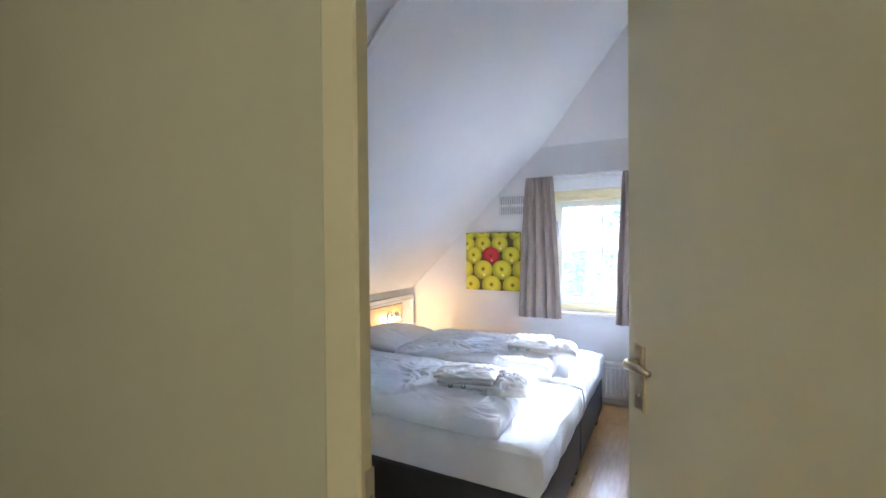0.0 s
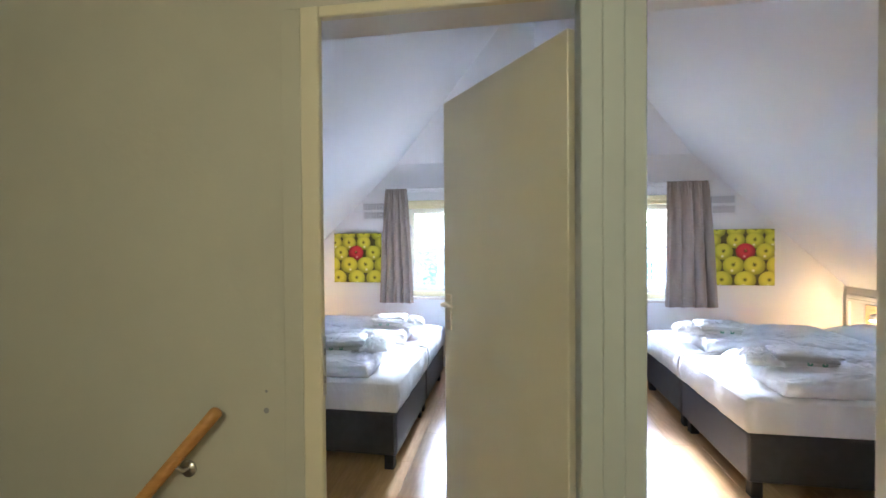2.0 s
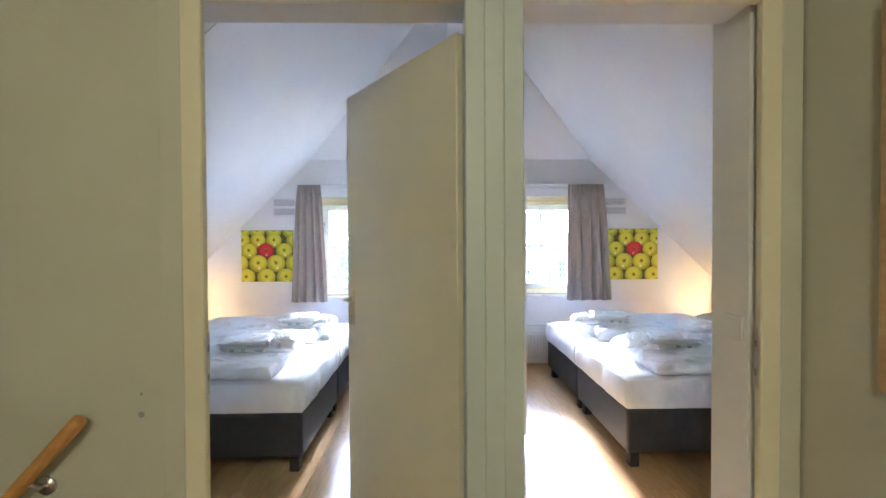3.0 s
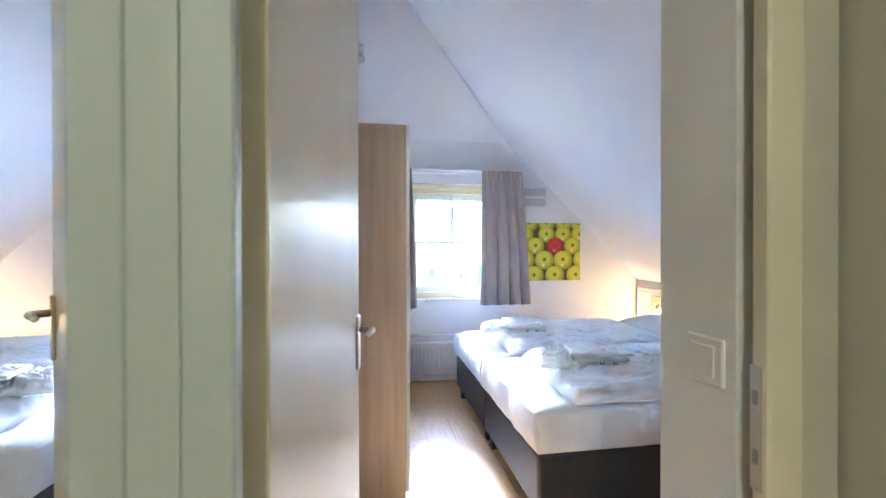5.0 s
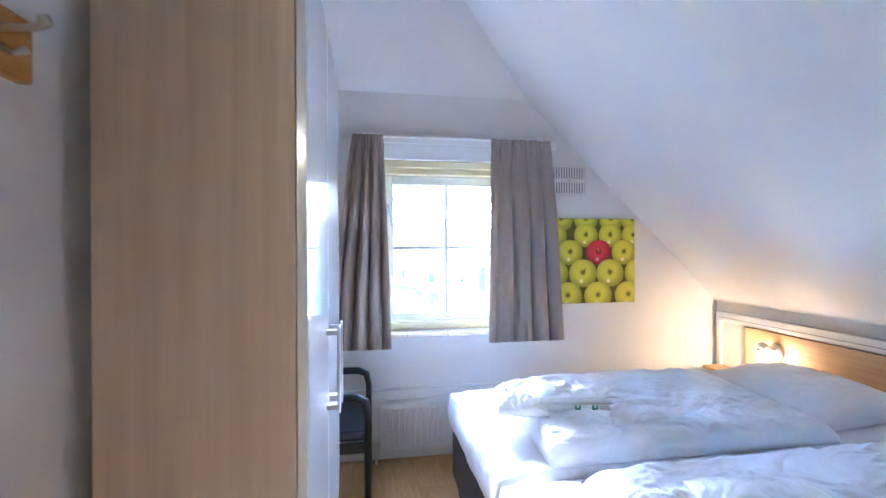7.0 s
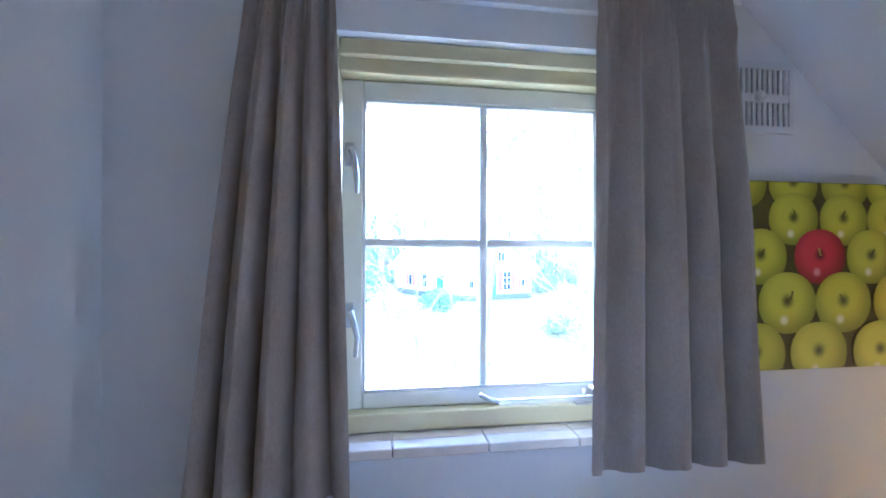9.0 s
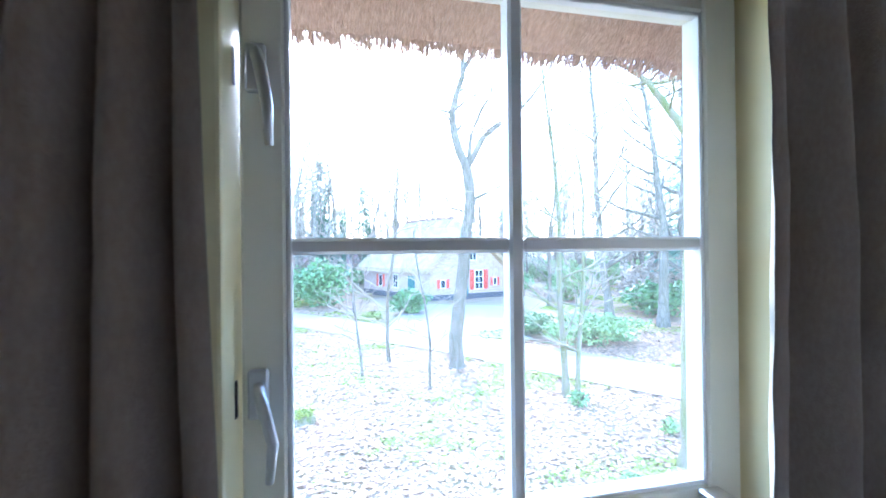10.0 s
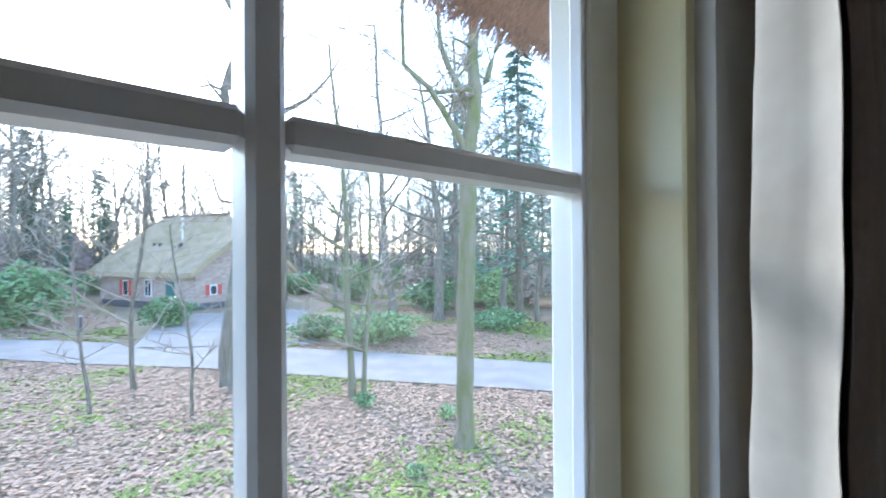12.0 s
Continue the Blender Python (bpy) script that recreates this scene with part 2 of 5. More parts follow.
setting("floor_slab", boxes((-3.2, 4.9, -2.6, 4.6, -0.25, -0.012)), "grout", "grey screed under the laminate floor", "floor")
setting("wall_window", pierced(-2.3, 3.95, -0.012, 3.9, WIN, 4.50, [W, WL]), "plaster", "white plastered gable wall with two small windows", "wall")
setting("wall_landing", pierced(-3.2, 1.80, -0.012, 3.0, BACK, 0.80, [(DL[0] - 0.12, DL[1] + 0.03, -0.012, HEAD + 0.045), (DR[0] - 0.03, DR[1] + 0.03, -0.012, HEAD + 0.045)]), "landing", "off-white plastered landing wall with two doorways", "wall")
setting("wall_bedroom_inner", pierced(-2.3, 3.95, -0.012, 3.9, 0.803, 0.93, [(DL[0] - 0.20, DL[1] + 0.02, -0.012, HEAD + 0.02), (DR[0] - 0.02, DR[1], -0.012, HEAD + 0.02)]), "plaster", "white plastered bedroom side of the landing wall", "wall")
setting("wall_return", boxes((DR[1] + 0.001, 1.82, 0.806, 0.99, -0.012, 3.0), bevel=0.004), "plaster", "white plastered wall end beside the doorway", "wall")
setting("wall_partition", boxes((0.775, 0.885, 0.93, WIN, -0.012, 3.95)), "plaster", "white plastered wall between the two bedrooms", "wall")
setting("wall_knee_east", boxes((KNEE, KNEE + 0.1, 0.93, WIN, -0.012, 1.25)), "plaster", "low white knee wall under the slope", "wall")
setting("wall_knee_west", boxes((2 * MID - KNEE - 0.1, 2 * MID - KNEE, 0.93, WIN, -0.012, 1.3)), "plaster", "low white knee wall under the slope", "wall")
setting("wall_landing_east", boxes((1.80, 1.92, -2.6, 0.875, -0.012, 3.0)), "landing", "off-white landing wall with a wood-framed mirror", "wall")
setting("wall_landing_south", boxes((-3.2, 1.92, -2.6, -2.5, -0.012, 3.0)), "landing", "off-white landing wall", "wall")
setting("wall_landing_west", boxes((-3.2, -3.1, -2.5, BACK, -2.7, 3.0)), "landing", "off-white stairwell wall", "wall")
setting("ceiling_landing", boxes((-3.2, 1.92, -2.6, 0.875, 2.62, 2.75)), "plaster", "white flat ceiling over the landing", "ceiling")


def slab(corners, thick):
    bm = bmesh.new()
    low = [bm.verts.new(c) for c in corners]
    n = (Vector(corners[1]) - Vector(corners[0])).cross(Vector(corners[3]) - Vector(corners[0])).normalized()
    n = n if n.z > 0 else -n
    high = [bm.verts.new(Vector(c) + n * thick) for c in corners]
    bm.faces.new(low), bm.faces.new(high[::-1])
    for k in range(4):
        bm.faces.new((low[k], high[k], high[(k + 1) % 4], low[(k + 1) % 4]))
    return bm


def slope_z(x):
    return top_z - SL * (x - 2.42)


for side, sgn in (("east", 1), ("west", -1)):
    fx = lambda x: x if sgn > 0 else 2 * MID - x  # noqa: E731
    setting("ceiling_slope_" + side, slab([(fx(MID - 0.02), 0.81, slope_z(MID - 0.02)), (fx(4.1), 0.81, slope_z(4.1)), (fx(4.1), 4.7, slope_z(4.1)), (fx(MID - 0.02), 4.7, slope_z(MID - 0.02))], 0.3), "plaster", "smooth white sloping ceiling under the roof", "ceiling")
hz = lambda y: top_z + HIP * (WIN - y)  # noqa: E731
setting("ceiling_hip", slab([(-2.3, WIN + 0.02, hz(WIN + 0.02)), (3.95, WIN + 0.02, hz(WIN + 0.02)), (3.95, 3.4, hz(3.4)), (-2.3, 3.4, hz(3.4))], 0.25), "plaster", "white hipped ceiling leaning in above the window", "ceiling")
tagged(part("cover_strip", slab([(-1.30, 1.76, slope_z(2 * MID + 1.30) - 0.012), (0.3, 1.76, slope_z(2 * MID - 0.3) - 0.012), (0.3, 1.80, slope_z(2 * MID - 0.3) - 0.012), (-1.30, 1.80, slope_z(2 * MID + 1.30) - 0.012)], 0.02), "vent"), "thin pale cover strip on the sloping ceiling", "trim", kind="structure")

# own outer wall and thatch
setting("wall_outside", pierced(-2.6, 4.3, -2.7, 2.3, 4.524, 4.56, [(W[0] + 0.0, W[1] + 0.1, W[2], W[3]), (WL[0] - 0.1, WL[1], WL[2], WL[3])]), "outer", "brick outside face of the gable", "wall")


# ---- doors ----
def door(name, hinge, angle, width, side, handle_mat, label):
    """A flush door leaf, hinged at hinge, turned by angle from +x; side: the way its lever faces."""
    d = thing(name, (hinge[0], hinge[1], 0.008, 0, 0, angle), label, "door", kind="structure")
    inv = d.matrix_basis

    def local(pname, bm, mat, parent, plabel="", smooth=False):
        bm.transform(inv)
        return part(pname, bm, mat, parent, plabel, smooth)
    local("leaf", boxes((0, width, -0.02, 0.02, 0, LEAF), bevel=0.003), "cream", d, "cream-painted flush leaf")
    hx = width - (0.055 if side < 0 else 0.04)
    up = 0.09 if side < 0 else 0.0
    for s in (-1, 1):
        hnd = local("door_handle", boxes((hx - 0.021, hx + 0.021, *sorted((s * 0.0205, s * 0.029)), 0.905 + up, 1.075 + up), bevel=0.003), handle_mat, d, "metal backplate and lever")
        local("lever", rod([(hx, s * 0.029, 1.03 + up), (hx, s * 0.06, 1.03 + up), (hx - 0.015, s * 0.07, 1.03 + up), (hx - 0.05, s * 0.07, 1.032 + up), (hx - 0.095, s * 0.064, 1.028 + up)], [0.010, 0.010, 0.011, 0.010, 0.008], 10), handle_mat, hnd, smooth=True)
        local("keyhole", rod([(hx, s * 0.028, 0.945 + up), (hx, s * 0.031, 0.945 + up)], 0.005, 8), "steel", hnd)
    local("lock_plate", boxes((width - 0.0005, width + 0.0015, -0.010, 0.010, 0.92, 1.12)), "steel", d)
    for z in (0.25, 1.85):
        local("hinge", rod([(0.004, side * 0.024, z - 0.045), (0.004, side * 0.024, z + 0.045)], 0.007, 8), "steel", d)
    return d


door("door_1", (0.742, 0.885), 127.2, 0.83, -1, "brass", "cream flush door standing half open into the bedroom")
door("door_2", (0.922, 0.84), 82.7, 0.80, 1, "steel", "cream flush door standing wide open along the partition")


tagged(part("door_trim", boxes((DL[1] + 0.0623, DR[0] - 0.0623, BACK - 0.0185, BACK - 0.001, -0.01, HEAD + 0.036), bevel=0.001), "post"), "painted board between the two doorways, tinted like cool daylight", "trim", kind="structure")


def door_frame(name, x0, x1, strike_left):
    """Painted frame: two jambs with flat fronts, a head, a stop bead and a strike plate."""
    d = thing(name, ((x0 + x1) / 2, BACK, 0), "cream painted door frame with a strike plate", "door frame", kind="structure")
    f0, f1 = BACK - 0.02, 0.776
    for s, e in ((x0, -1), (x1, 1)):
        # inner jambs get the cool light tint as colour
        part("jamb", boxes((*sorted((s, s + e * 0.062)), f0, 0.862 if s == DL[1] else f1, -0.01, HEAD + 0.037), bevel=0.004), "cream" if s in (DL[0], DR[1]) else "post", d)
        if s in (DL[0], DR[1]):
            part("architrave", boxes((*sorted((s + e * 0.0625, s + e * 0.13)), f0 + 0.004, f1 - 0.003, -0.01, HEAD + 0.036), bevel=0.003), "landing", d)
    part("head", boxes((x0 + 0.0005, x1 - 0.0005, f0 + 0.001, f1 - 0.001, HEAD, HEAD + 0.036), bevel=0.004), "cream", d)
    s, e = (x0, 1) if strike_left else (x1, -1)
    st = part("strike_plate", boxes((*sorted((s - e * 0.001, s + e * 0.0022)), 0.756, 0.775, 0.93, 1.12)), "steel", d, "worn steel strike plate")
    # no real holes: thin grey blocks give their shade as colour
    for z in (0.97, 1.06):
        part("latch_hole", boxes((*sorted((s + e * 0.0022, s + e * 0.003)), 0.761, 0.770, z, z + 0.022)), "grey", st)
    return d


door_frame("door_frame_1", DL[0], DL[1], True)
door_frame("door_frame_2", DR[0], DR[1], False)


# ---- windows ----
def window(cx0, cx1, name):
    d = thing(name, ((cx0 + cx1) / 2, 4.44, W[2]), "cream wooden casement window with four panes", "window", kind="structure")
    z0, z1 = 0.80, W[3]
    fr = part("window_frame", boxes((cx0, cx0 + 0.03, 4.34, 4.52, z0, z1), (cx1 - 0.03, cx1, 4.34, 4.52, z0, z1), (cx0 + 0.03, cx1 - 0.03, 4.372, 4.52, 1.825, z1), (cx0 + 0.03, cx1 - 0.03, 4.385, 4.52, z0, 0.855), bevel=0.006, segments=2), "cream2", d)
    part("drip_bead", boxes((cx0 + 0.031, cx1 - 0.031, 4.352, 4.3715, 1.865, z1 - 0.001), bevel=0.005), "cream2", fr)
    g = (1.520, 2.247, 0.906, 1.768)
    if cx0 < MID:
        g = (2 * MID - 2.247, 2 * MID - 1.520, 0.906, 1.768)
    s0, s1 = cx0 + 0.034, cx1 - 0.034
    sash = part("sash", boxes((s0, g[0], 4.418, 4.475, 0.858, 1.822), (g[1], s1, 4.418, 4.475, 0.858, 1.822), (g[0], g[1], 4.419, 4.474, g[3], 1.822), (g[0], g[1], 4.419, 4.474, 0.858, g[2]), bevel=0.004), "sashpaint", d)
    mx, mz = (g[0] + g[1]) / 2, 1.345
    part("glazing_bar", boxes((mx - 0.0125, mx + 0.0125, 4.425, 4.465, g[2], g[3]), bevel=0.005), "white", sash)
    for a, b in ((g[0], mx - 0.0125), (mx + 0.0125, g[1])):
        part("glazing_bar", boxes((a, b, 4.426, 4.464, mz - 0.0125, mz + 0.0125), bevel=0.005), "white", sash)
    for a, b in ((g[0], g[0] + 0.008), (g[1] - 0.008, g[1])):
        part("glazing_bead", boxes((a, b, 4.422, 4.44, g[2], g[3]), bevel=0.002), "white", sash)
    for a, b in ((g[2], g[2] + 0.008), (g[3] - 0.008, g[3])):
        part("glazing_bead", boxes((g[0] + 0.008, g[1] - 0.008, 4.422, 4.44, a, b), bevel=0.002), "white", sash)
    for a, b in ((g[0], mx), (mx, g[1])):
        for c, e in ((g[2], mz), (mz, g[3])):
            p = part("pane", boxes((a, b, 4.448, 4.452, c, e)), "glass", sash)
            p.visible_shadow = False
    hx = s0 + 0.026
    for hz_, up in ((1.60, 0), (1.135, 1)):
        h = part("window_handle", boxes((hx - 0.016, hx + 0.012, 4.405, 4.4175, hz_ - 0.035, hz_ + 0.035), bevel=0.003), "alu", d, "grey metal window catch")
        part("lever", rod([(hx, 4.405, hz_ + 0.012), (hx + 0.004, 4.385, hz_ + 0.012), (hx + 0.010, 4.378, hz_ - 0.01), (hx + 0.018 + 0.004 * up, 4.380, hz_ - 0.06), (hx + 0.02 - 0.004 * up, 4.386, hz_ - 0.115)], [0.008, 0.008, 0.009, 0.008, 0.006], 8), "alu", h, smooth=True)
        part("catch", boxes((s0 - 0.022, s0 - 0.002, 4.396, 4.4095, hz_ - 0.03, hz_ + 0.025), bevel=0.003), "dark" if up else "alu", h)
    st = part("window_stay", boxes((mx + 0.03, s1 - 0.075, 4.360, 4.367, 0.872, 0.888), bevel=0.001), "steel", d, "perforated metal window stay")
    part("stay_tip", rod([(mx + 0.03, 4.363, 0.880), (mx, 4.362, 0.890), (mx - 0.025, 4.362, 0.905)], [0.008, 0.007, 0.006], 8), "alu", st, smooth=True)
    part("stay_bracket", boxes((s1 - 0.10, s1 - 0.055, 4.355, 4.4175, 0.885, 0.905), bevel=0.004), "steel", st)
    part("stay_pin", rod([(s1 - 0.13, 4.375, 0.868), (s1 - 0.13, 4.375, 0.902)], 0.006, 8), "steel", st, smooth=True)
    part("stay_plate", boxes((s1 - 0.16, s1 - 0.11, 4.368, 4.409, 0.857, 0.866), bevel=0.002), "steel", st)
    sill = part("window_sill", boxes((cx0 + 0.001, cx1 - 0.001, 4.30, 4.384, 0.770, 0.788)), "grout", d)
    xs = [cx0 + 0.002, *[cx0 + 0.18 + 0.262 * k for k in range(3)], cx1 - 0.002]
    for a, b in zip(xs, xs[1:]):
        part("tile", boxes((a + 0.0015, b - 0.0015, 4.285, 4.339, 0.7706, 0.799), bevel=0.003), "tile", sill)
        part("tile", boxes((max(a, cx0 + 0.031) + 0.0015, min(b, cx1 - 0.031) - 0.0015, 4.3395, 4.384, 0.7885, 0.799), bevel=0.002), "tile", sill)
    return d


window(W[0], W[1], "window_1")
window(WL[0], WL[1], "window_2")


# ---- bedroom things (built for the east room, then mirrored) ----
def curtain(x0, x1, xb0, xb1, z0, z1, seed, folds, label):
    """Pinch-pleated cloth: a gathered heading, then broad soft folds that widen to the hem."""
    d = thing("curtain", ((x0 + x1) / 2, 4.20, z0), label, "curtain", "curtains at the windows")
    rnd = random.Random(seed)
    nx, nz = 180, 56
    shift = [rnd.uniform(-0.22, 0.22) for _ in range(folds + 2)]
    amp = [rnd.uniform(0.7, 1.25) for _ in range(folds + 2)]
    amp[0] = amp[folds] = 0.8
    grid = []
    for j in range(nz + 1):
        v = j / nz
        head, grow = math.exp(-((v - 0.075) / 0.03) ** 2), min(1.0, max(0.0, (v - 0.05) * 2.2))
        row = []
        for i in range(nx + 1):
            u = i / nx
            a, b = x0 + (xb0 - x0) * v ** 0.8, x1 + (xb1 - x1) * v ** 0.8
            f = u * folds + 0.16 * noise.noise((u * 2.0, v * 0.9, seed + 0.5))
            k = min(int(max(f, 0)), folds)
            q = f - k
            soft = math.cos((q + shift[k] * 4 * q * (1 - q) * 0.5) * math.tau)
            fold = -0.036 * amp[k] * (abs(soft) ** 0.75) * (1 if soft > 0 else -1) * (0.25 + 0.75 * grow)
            fold += 0.008 * grow * noise.noise((u * 7, v * 2.2, seed)) + 0.003 * noise.noise((u * 18, v * 14, seed))
            gather = math.sin(u * folds * 3 * math.tau) * 0.011 * max(0.0, 1 - v / 0.16)
            pinch = -0.014 * head * math.cos(q * math.tau)
            sway = 0.010 * math.sin(f * math.tau) * grow
            row.append((a + (b - a) * u + sway, 4.212 + fold * (1 - 0.5 * head) + gather + pinch, z1 - (z1 - z0) * v + (0.004 * math.sin(u * folds * 3 * math.tau) * (v < 0.02)) + 0.010 * v * v * soft * amp[k]))
        grid.append(row)
    for nm, off, mat in (("fabric", 0.0, "curtain"), ("lining", 0.004, "lining")):
        bm = bmesh.new()
        vs = [[bm.verts.new((x, y + off, z + (0.008 if off else 0))) for x, y, z in row] for row in grid]
        for j in range(nz):
            for i in range(nx):
                bm.faces.new((vs[j][i], vs[j + 1][i], vs[j + 1][i + 1], vs[j][i + 1]))
        part(nm, bm, mat, d, "pale lining" if off else "", True)
    for k in range(9):
        x = x0 + (x1 - x0) * (k + 0.5) / 9
        part("hook", rod([(x, 4.235, z1 - 0.03), (x, 4.25, z1 + 0.008)], 0.003, 5), "vent", d)
    return d


for ends_ in ((1.275, 1.455, 1.13, 1.50, 0.72, 2.03, 3, 4), (2.14, 2.535, 2.11, 2.615, 0.735, 2.03, 8, 4), (-0.87, -0.62, -0.945, -0.545, 0.735, 2.03, 8, 4), (-0.03, 0.20, -0.09, 0.26, 0.72, 2.03, 5, 4)):
    curtain(*ends_, "taupe pleated curtain drawn aside on a white rail")


def curtain_rail():
    d = thing("curtain_rail", (1.9, 4.25, 2.04), "white curtain rail above the window", "curtain rail", "curtain rails")
    part("rail", boxes((1.22, 2.60, 4.238, 4.262, 2.032, 2.047), bevel=0.003), "white", d)
    part("batten", boxes((1.20, 2.62, 4.296, 4.319, 2.01, 2.06), bevel=0.003), "white", d)
    for x in (1.3, 1.9, 2.5):
        part("bracket", boxes((x - 0.012, x + 0.012, 4.245, 4.296, 2.047, 2.055), bevel=0.002), "vent", d)
    return d


mirrored(curtain_rail())


def air_vent():
    x0, x1, z0, z1 = 2.50, 2.845, 1.69, 1.91
    d = thing("air_vent", ((x0 + x1) / 2, WIN, z0), "white slotted ventilation grille high on the wall", "air vent", "air vents")
    # near-black sheet paints the shade inside the slots
    part("backing", boxes((x0 + 0.01, x1 - 0.01, WIN - 0.006, WIN - 0.001, z0 + 0.01, z1 - 0.01)), "slot", d)
    part("frame", boxes((x0, x1, WIN - 0.012, WIN - 0.0005, z1 - 0.022, z1), (x0, x1, WIN - 0.012, WIN - 0.0005, z0, z0 + 0.022), (x0, x0 + 0.015, WIN - 0.012, WIN - 0.0005, z0 + 0.022, z1 - 0.022), (x1 - 0.015, x1, WIN - 0.012, WIN - 0.0005, z0 + 0.022, z1 - 0.022), (x0 + 0.015, x1 - 0.015, WIN - 0.011, WIN - 0.0005, 1.785, 1.812)), "vent", d)
    n = 17
    for k in range(n):
        x = x0 + 0.015 + (x1 - x0 - 0.03) * (k + 0.5) / n
        for a, b in ((z0 + 0.022, 1.785), (1.812, z1 - 0.022)):
            part("slat", boxes((x - 0.0055, x + 0.0055, WIN - 0.0105, WIN - 0.006, a, b)), "vent", d)
    part("knob", rod([(2.72, WIN - 0.012, 1.80), (2.72, WIN - 0.022, 1.80)], 0.018, 14), "vent", d, smooth=True)
    return d


mirrored(air_vent())


def radiator():
    x0, x1, z0, z1, y0, y1 = 1.43, 2.42, 0.09, 0.385, 4.20, 4.275
    d = thing("radiator", ((x0 + x1) / 2, y1, z0), "white ribbed panel radiator under the window", "radiator", "radiators")
    part("panel", boxes((x0, x1, y0 + 0.012, y0 + 0.028, z0, z1), bevel=0.004), "radiator", d)
    n = 26
    for k in range(n):
        x = x0 + 0.025 + (x1 - x0 - 0.05) * (k + 0.5) / n
        part("rib", boxes((x - 0.012, x + 0.012, y0, y0 + 0.0125, z0 + 0.025, z1 - 0.03), bevel=0.005), "radiator", d)
    part("top_grille", boxes((x0, x1, y0 + 0.03, y1, z1 - 0.012, z1 + 0.004), bevel=0.002), "radiator", d)
    for x in (x0 - 0.002, x1 - 0.008):
        part("side_panel", boxes((x, x + 0.01, y0 + 0.03, y1, z0, z1 - 0.013), bevel=0.002), "radiator", d)
    v = part("valve", rod([(x0 - 0.02, y0 + 0.05, 0.03), (x0 - 0.02, y0 + 0.05, 0.13)], 0.014, 10), "steel", d, "steel valve and pipe", True)
    part("pipe", rod([(x0 - 0.02, y0 + 0.05, 0.0), (x0 - 0.02, y0 + 0.05, 0.05)], 0.008, 8), "radiator", v, smooth=True)
    part("bracket", boxes((x0 + 0.1, x1 - 0.1, y1, WIN - 0.001, z0 + 0.05, z0 + 0.08)), "radiator", d)
    return d


mirrored(radiator())
tagged(part("heating_pipe", rod([(0.9, 4.30, 0.445), (2.9, 4.30, 0.445)], 0.009, 8), "radiator", None, "", True), "thin white heating pipe along the wall", "pipe")


def picture():
    s, x1, z1 = 0.58, 3.195, 1.54
    x0, z0 = x1 - s, z1 - s
    d = thing("wall_picture", ((x0 + x1) / 2, WIN, z0), "square canvas print of green apples round one red apple", "picture", "apple pictures")
    part("canvas", boxes((x0, x1, WIN - 0.024, WIN - 0.0005, z0, z1), bevel=0.003), "canvas", d)
    part("print", boxes((x0 + 0.002, x1 - 0.002, WIN - 0.0250, WIN - 0.0245, z0 + 0.002, z1 - 0.002)), "printdark", d)
    rows = ((0.99, (0.06, 0.37, 0.69, 0.97)), (0.80, (-0.02, 0.37, 0.68, 0.98)), (0.60, (0.17, 0.53, 0.855)), (0.355, (-0.03, 0.33, 0.675, 1.04)), (0.09, (0.14, 0.52, 0.91)))
    rnd = random.Random(2)
    depth = 0.0252
    for v, us in rows:
        for u in us:
            red = (v, u) == (0.60, 0.53)
            cx, cz = x0 + u * s, z0 + v * s
            r = s * (0.150 if v > 0.7 else 0.158 if v > 0.5 else 0.175)
            depth += 0.0002
            y = WIN - depth
            bm = bmesh.new()
            uv = bm.loops.layers.uv.new("print")
            n, rings = 30, 5
            clip = lambda x, z: (min(max(x, x0 + 0.003), x1 - 0.003), y, min(max(z, z0 + 0.003), z1 - 0.003))  # noqa: E731
            grid = [[bm.verts.new(clip(cx + r * q / rings * math.cos(k * math.tau / n), cz + r * 0.97 * q / rings * math.sin(k * math.tau / n) * (1 + 0.04 * math.cos(2 * k * math.tau / n)))) for k in range(n)] for q in range(1, rings + 1)]
            hub = bm.verts.new(clip(cx, cz))
            faces = [(hub, grid[0][k], grid[0][(k + 1) % n]) for k in range(n)]
            faces += [(p[k], q[k], q[(k + 1) % n], p[(k + 1) % n]) for p, q in zip(grid, grid[1:]) for k in range(n)]
            for f in faces:
                area = sum((f[i].co - f[0].co).cross(f[i + 1].co - f[0].co).length for i in range(1, len(f) - 1))
                if area > 1e-9:
                    for loop in bm.faces.new(f).loops:
                        loop[uv].uv = ((loop.vert.co.x - cx) / r, (loop.vert.co.z - cz) / r)
            for vert in [q for q in bm.verts if not q.link_faces]:
                bm.verts.remove(vert)
            a = part("printed_apple", bm, "red" if red else "apple", d)
            if v < 0.95 and 0.05 < u < 0.95 and v > 0.2:
                sx, sz = cx + rnd.uniform(-0.1, 0.1) * r, cz + rnd.uniform(-0.02, 0.12) * r
                tip = rnd.uniform(-0.6, 0.9)
                st = bmesh.new()
                st.faces.new([st.verts.new((sx + px * r, y - 0.0001, sz + pz * r)) for px, pz in ((-0.03, -0.02), (0.04, -0.03), (0.06 + 0.25 * tip, 0.22), (0.0 + 0.25 * tip, 0.25))])
                part("stem", st, "canvas" if red else "stem", a)
    return d


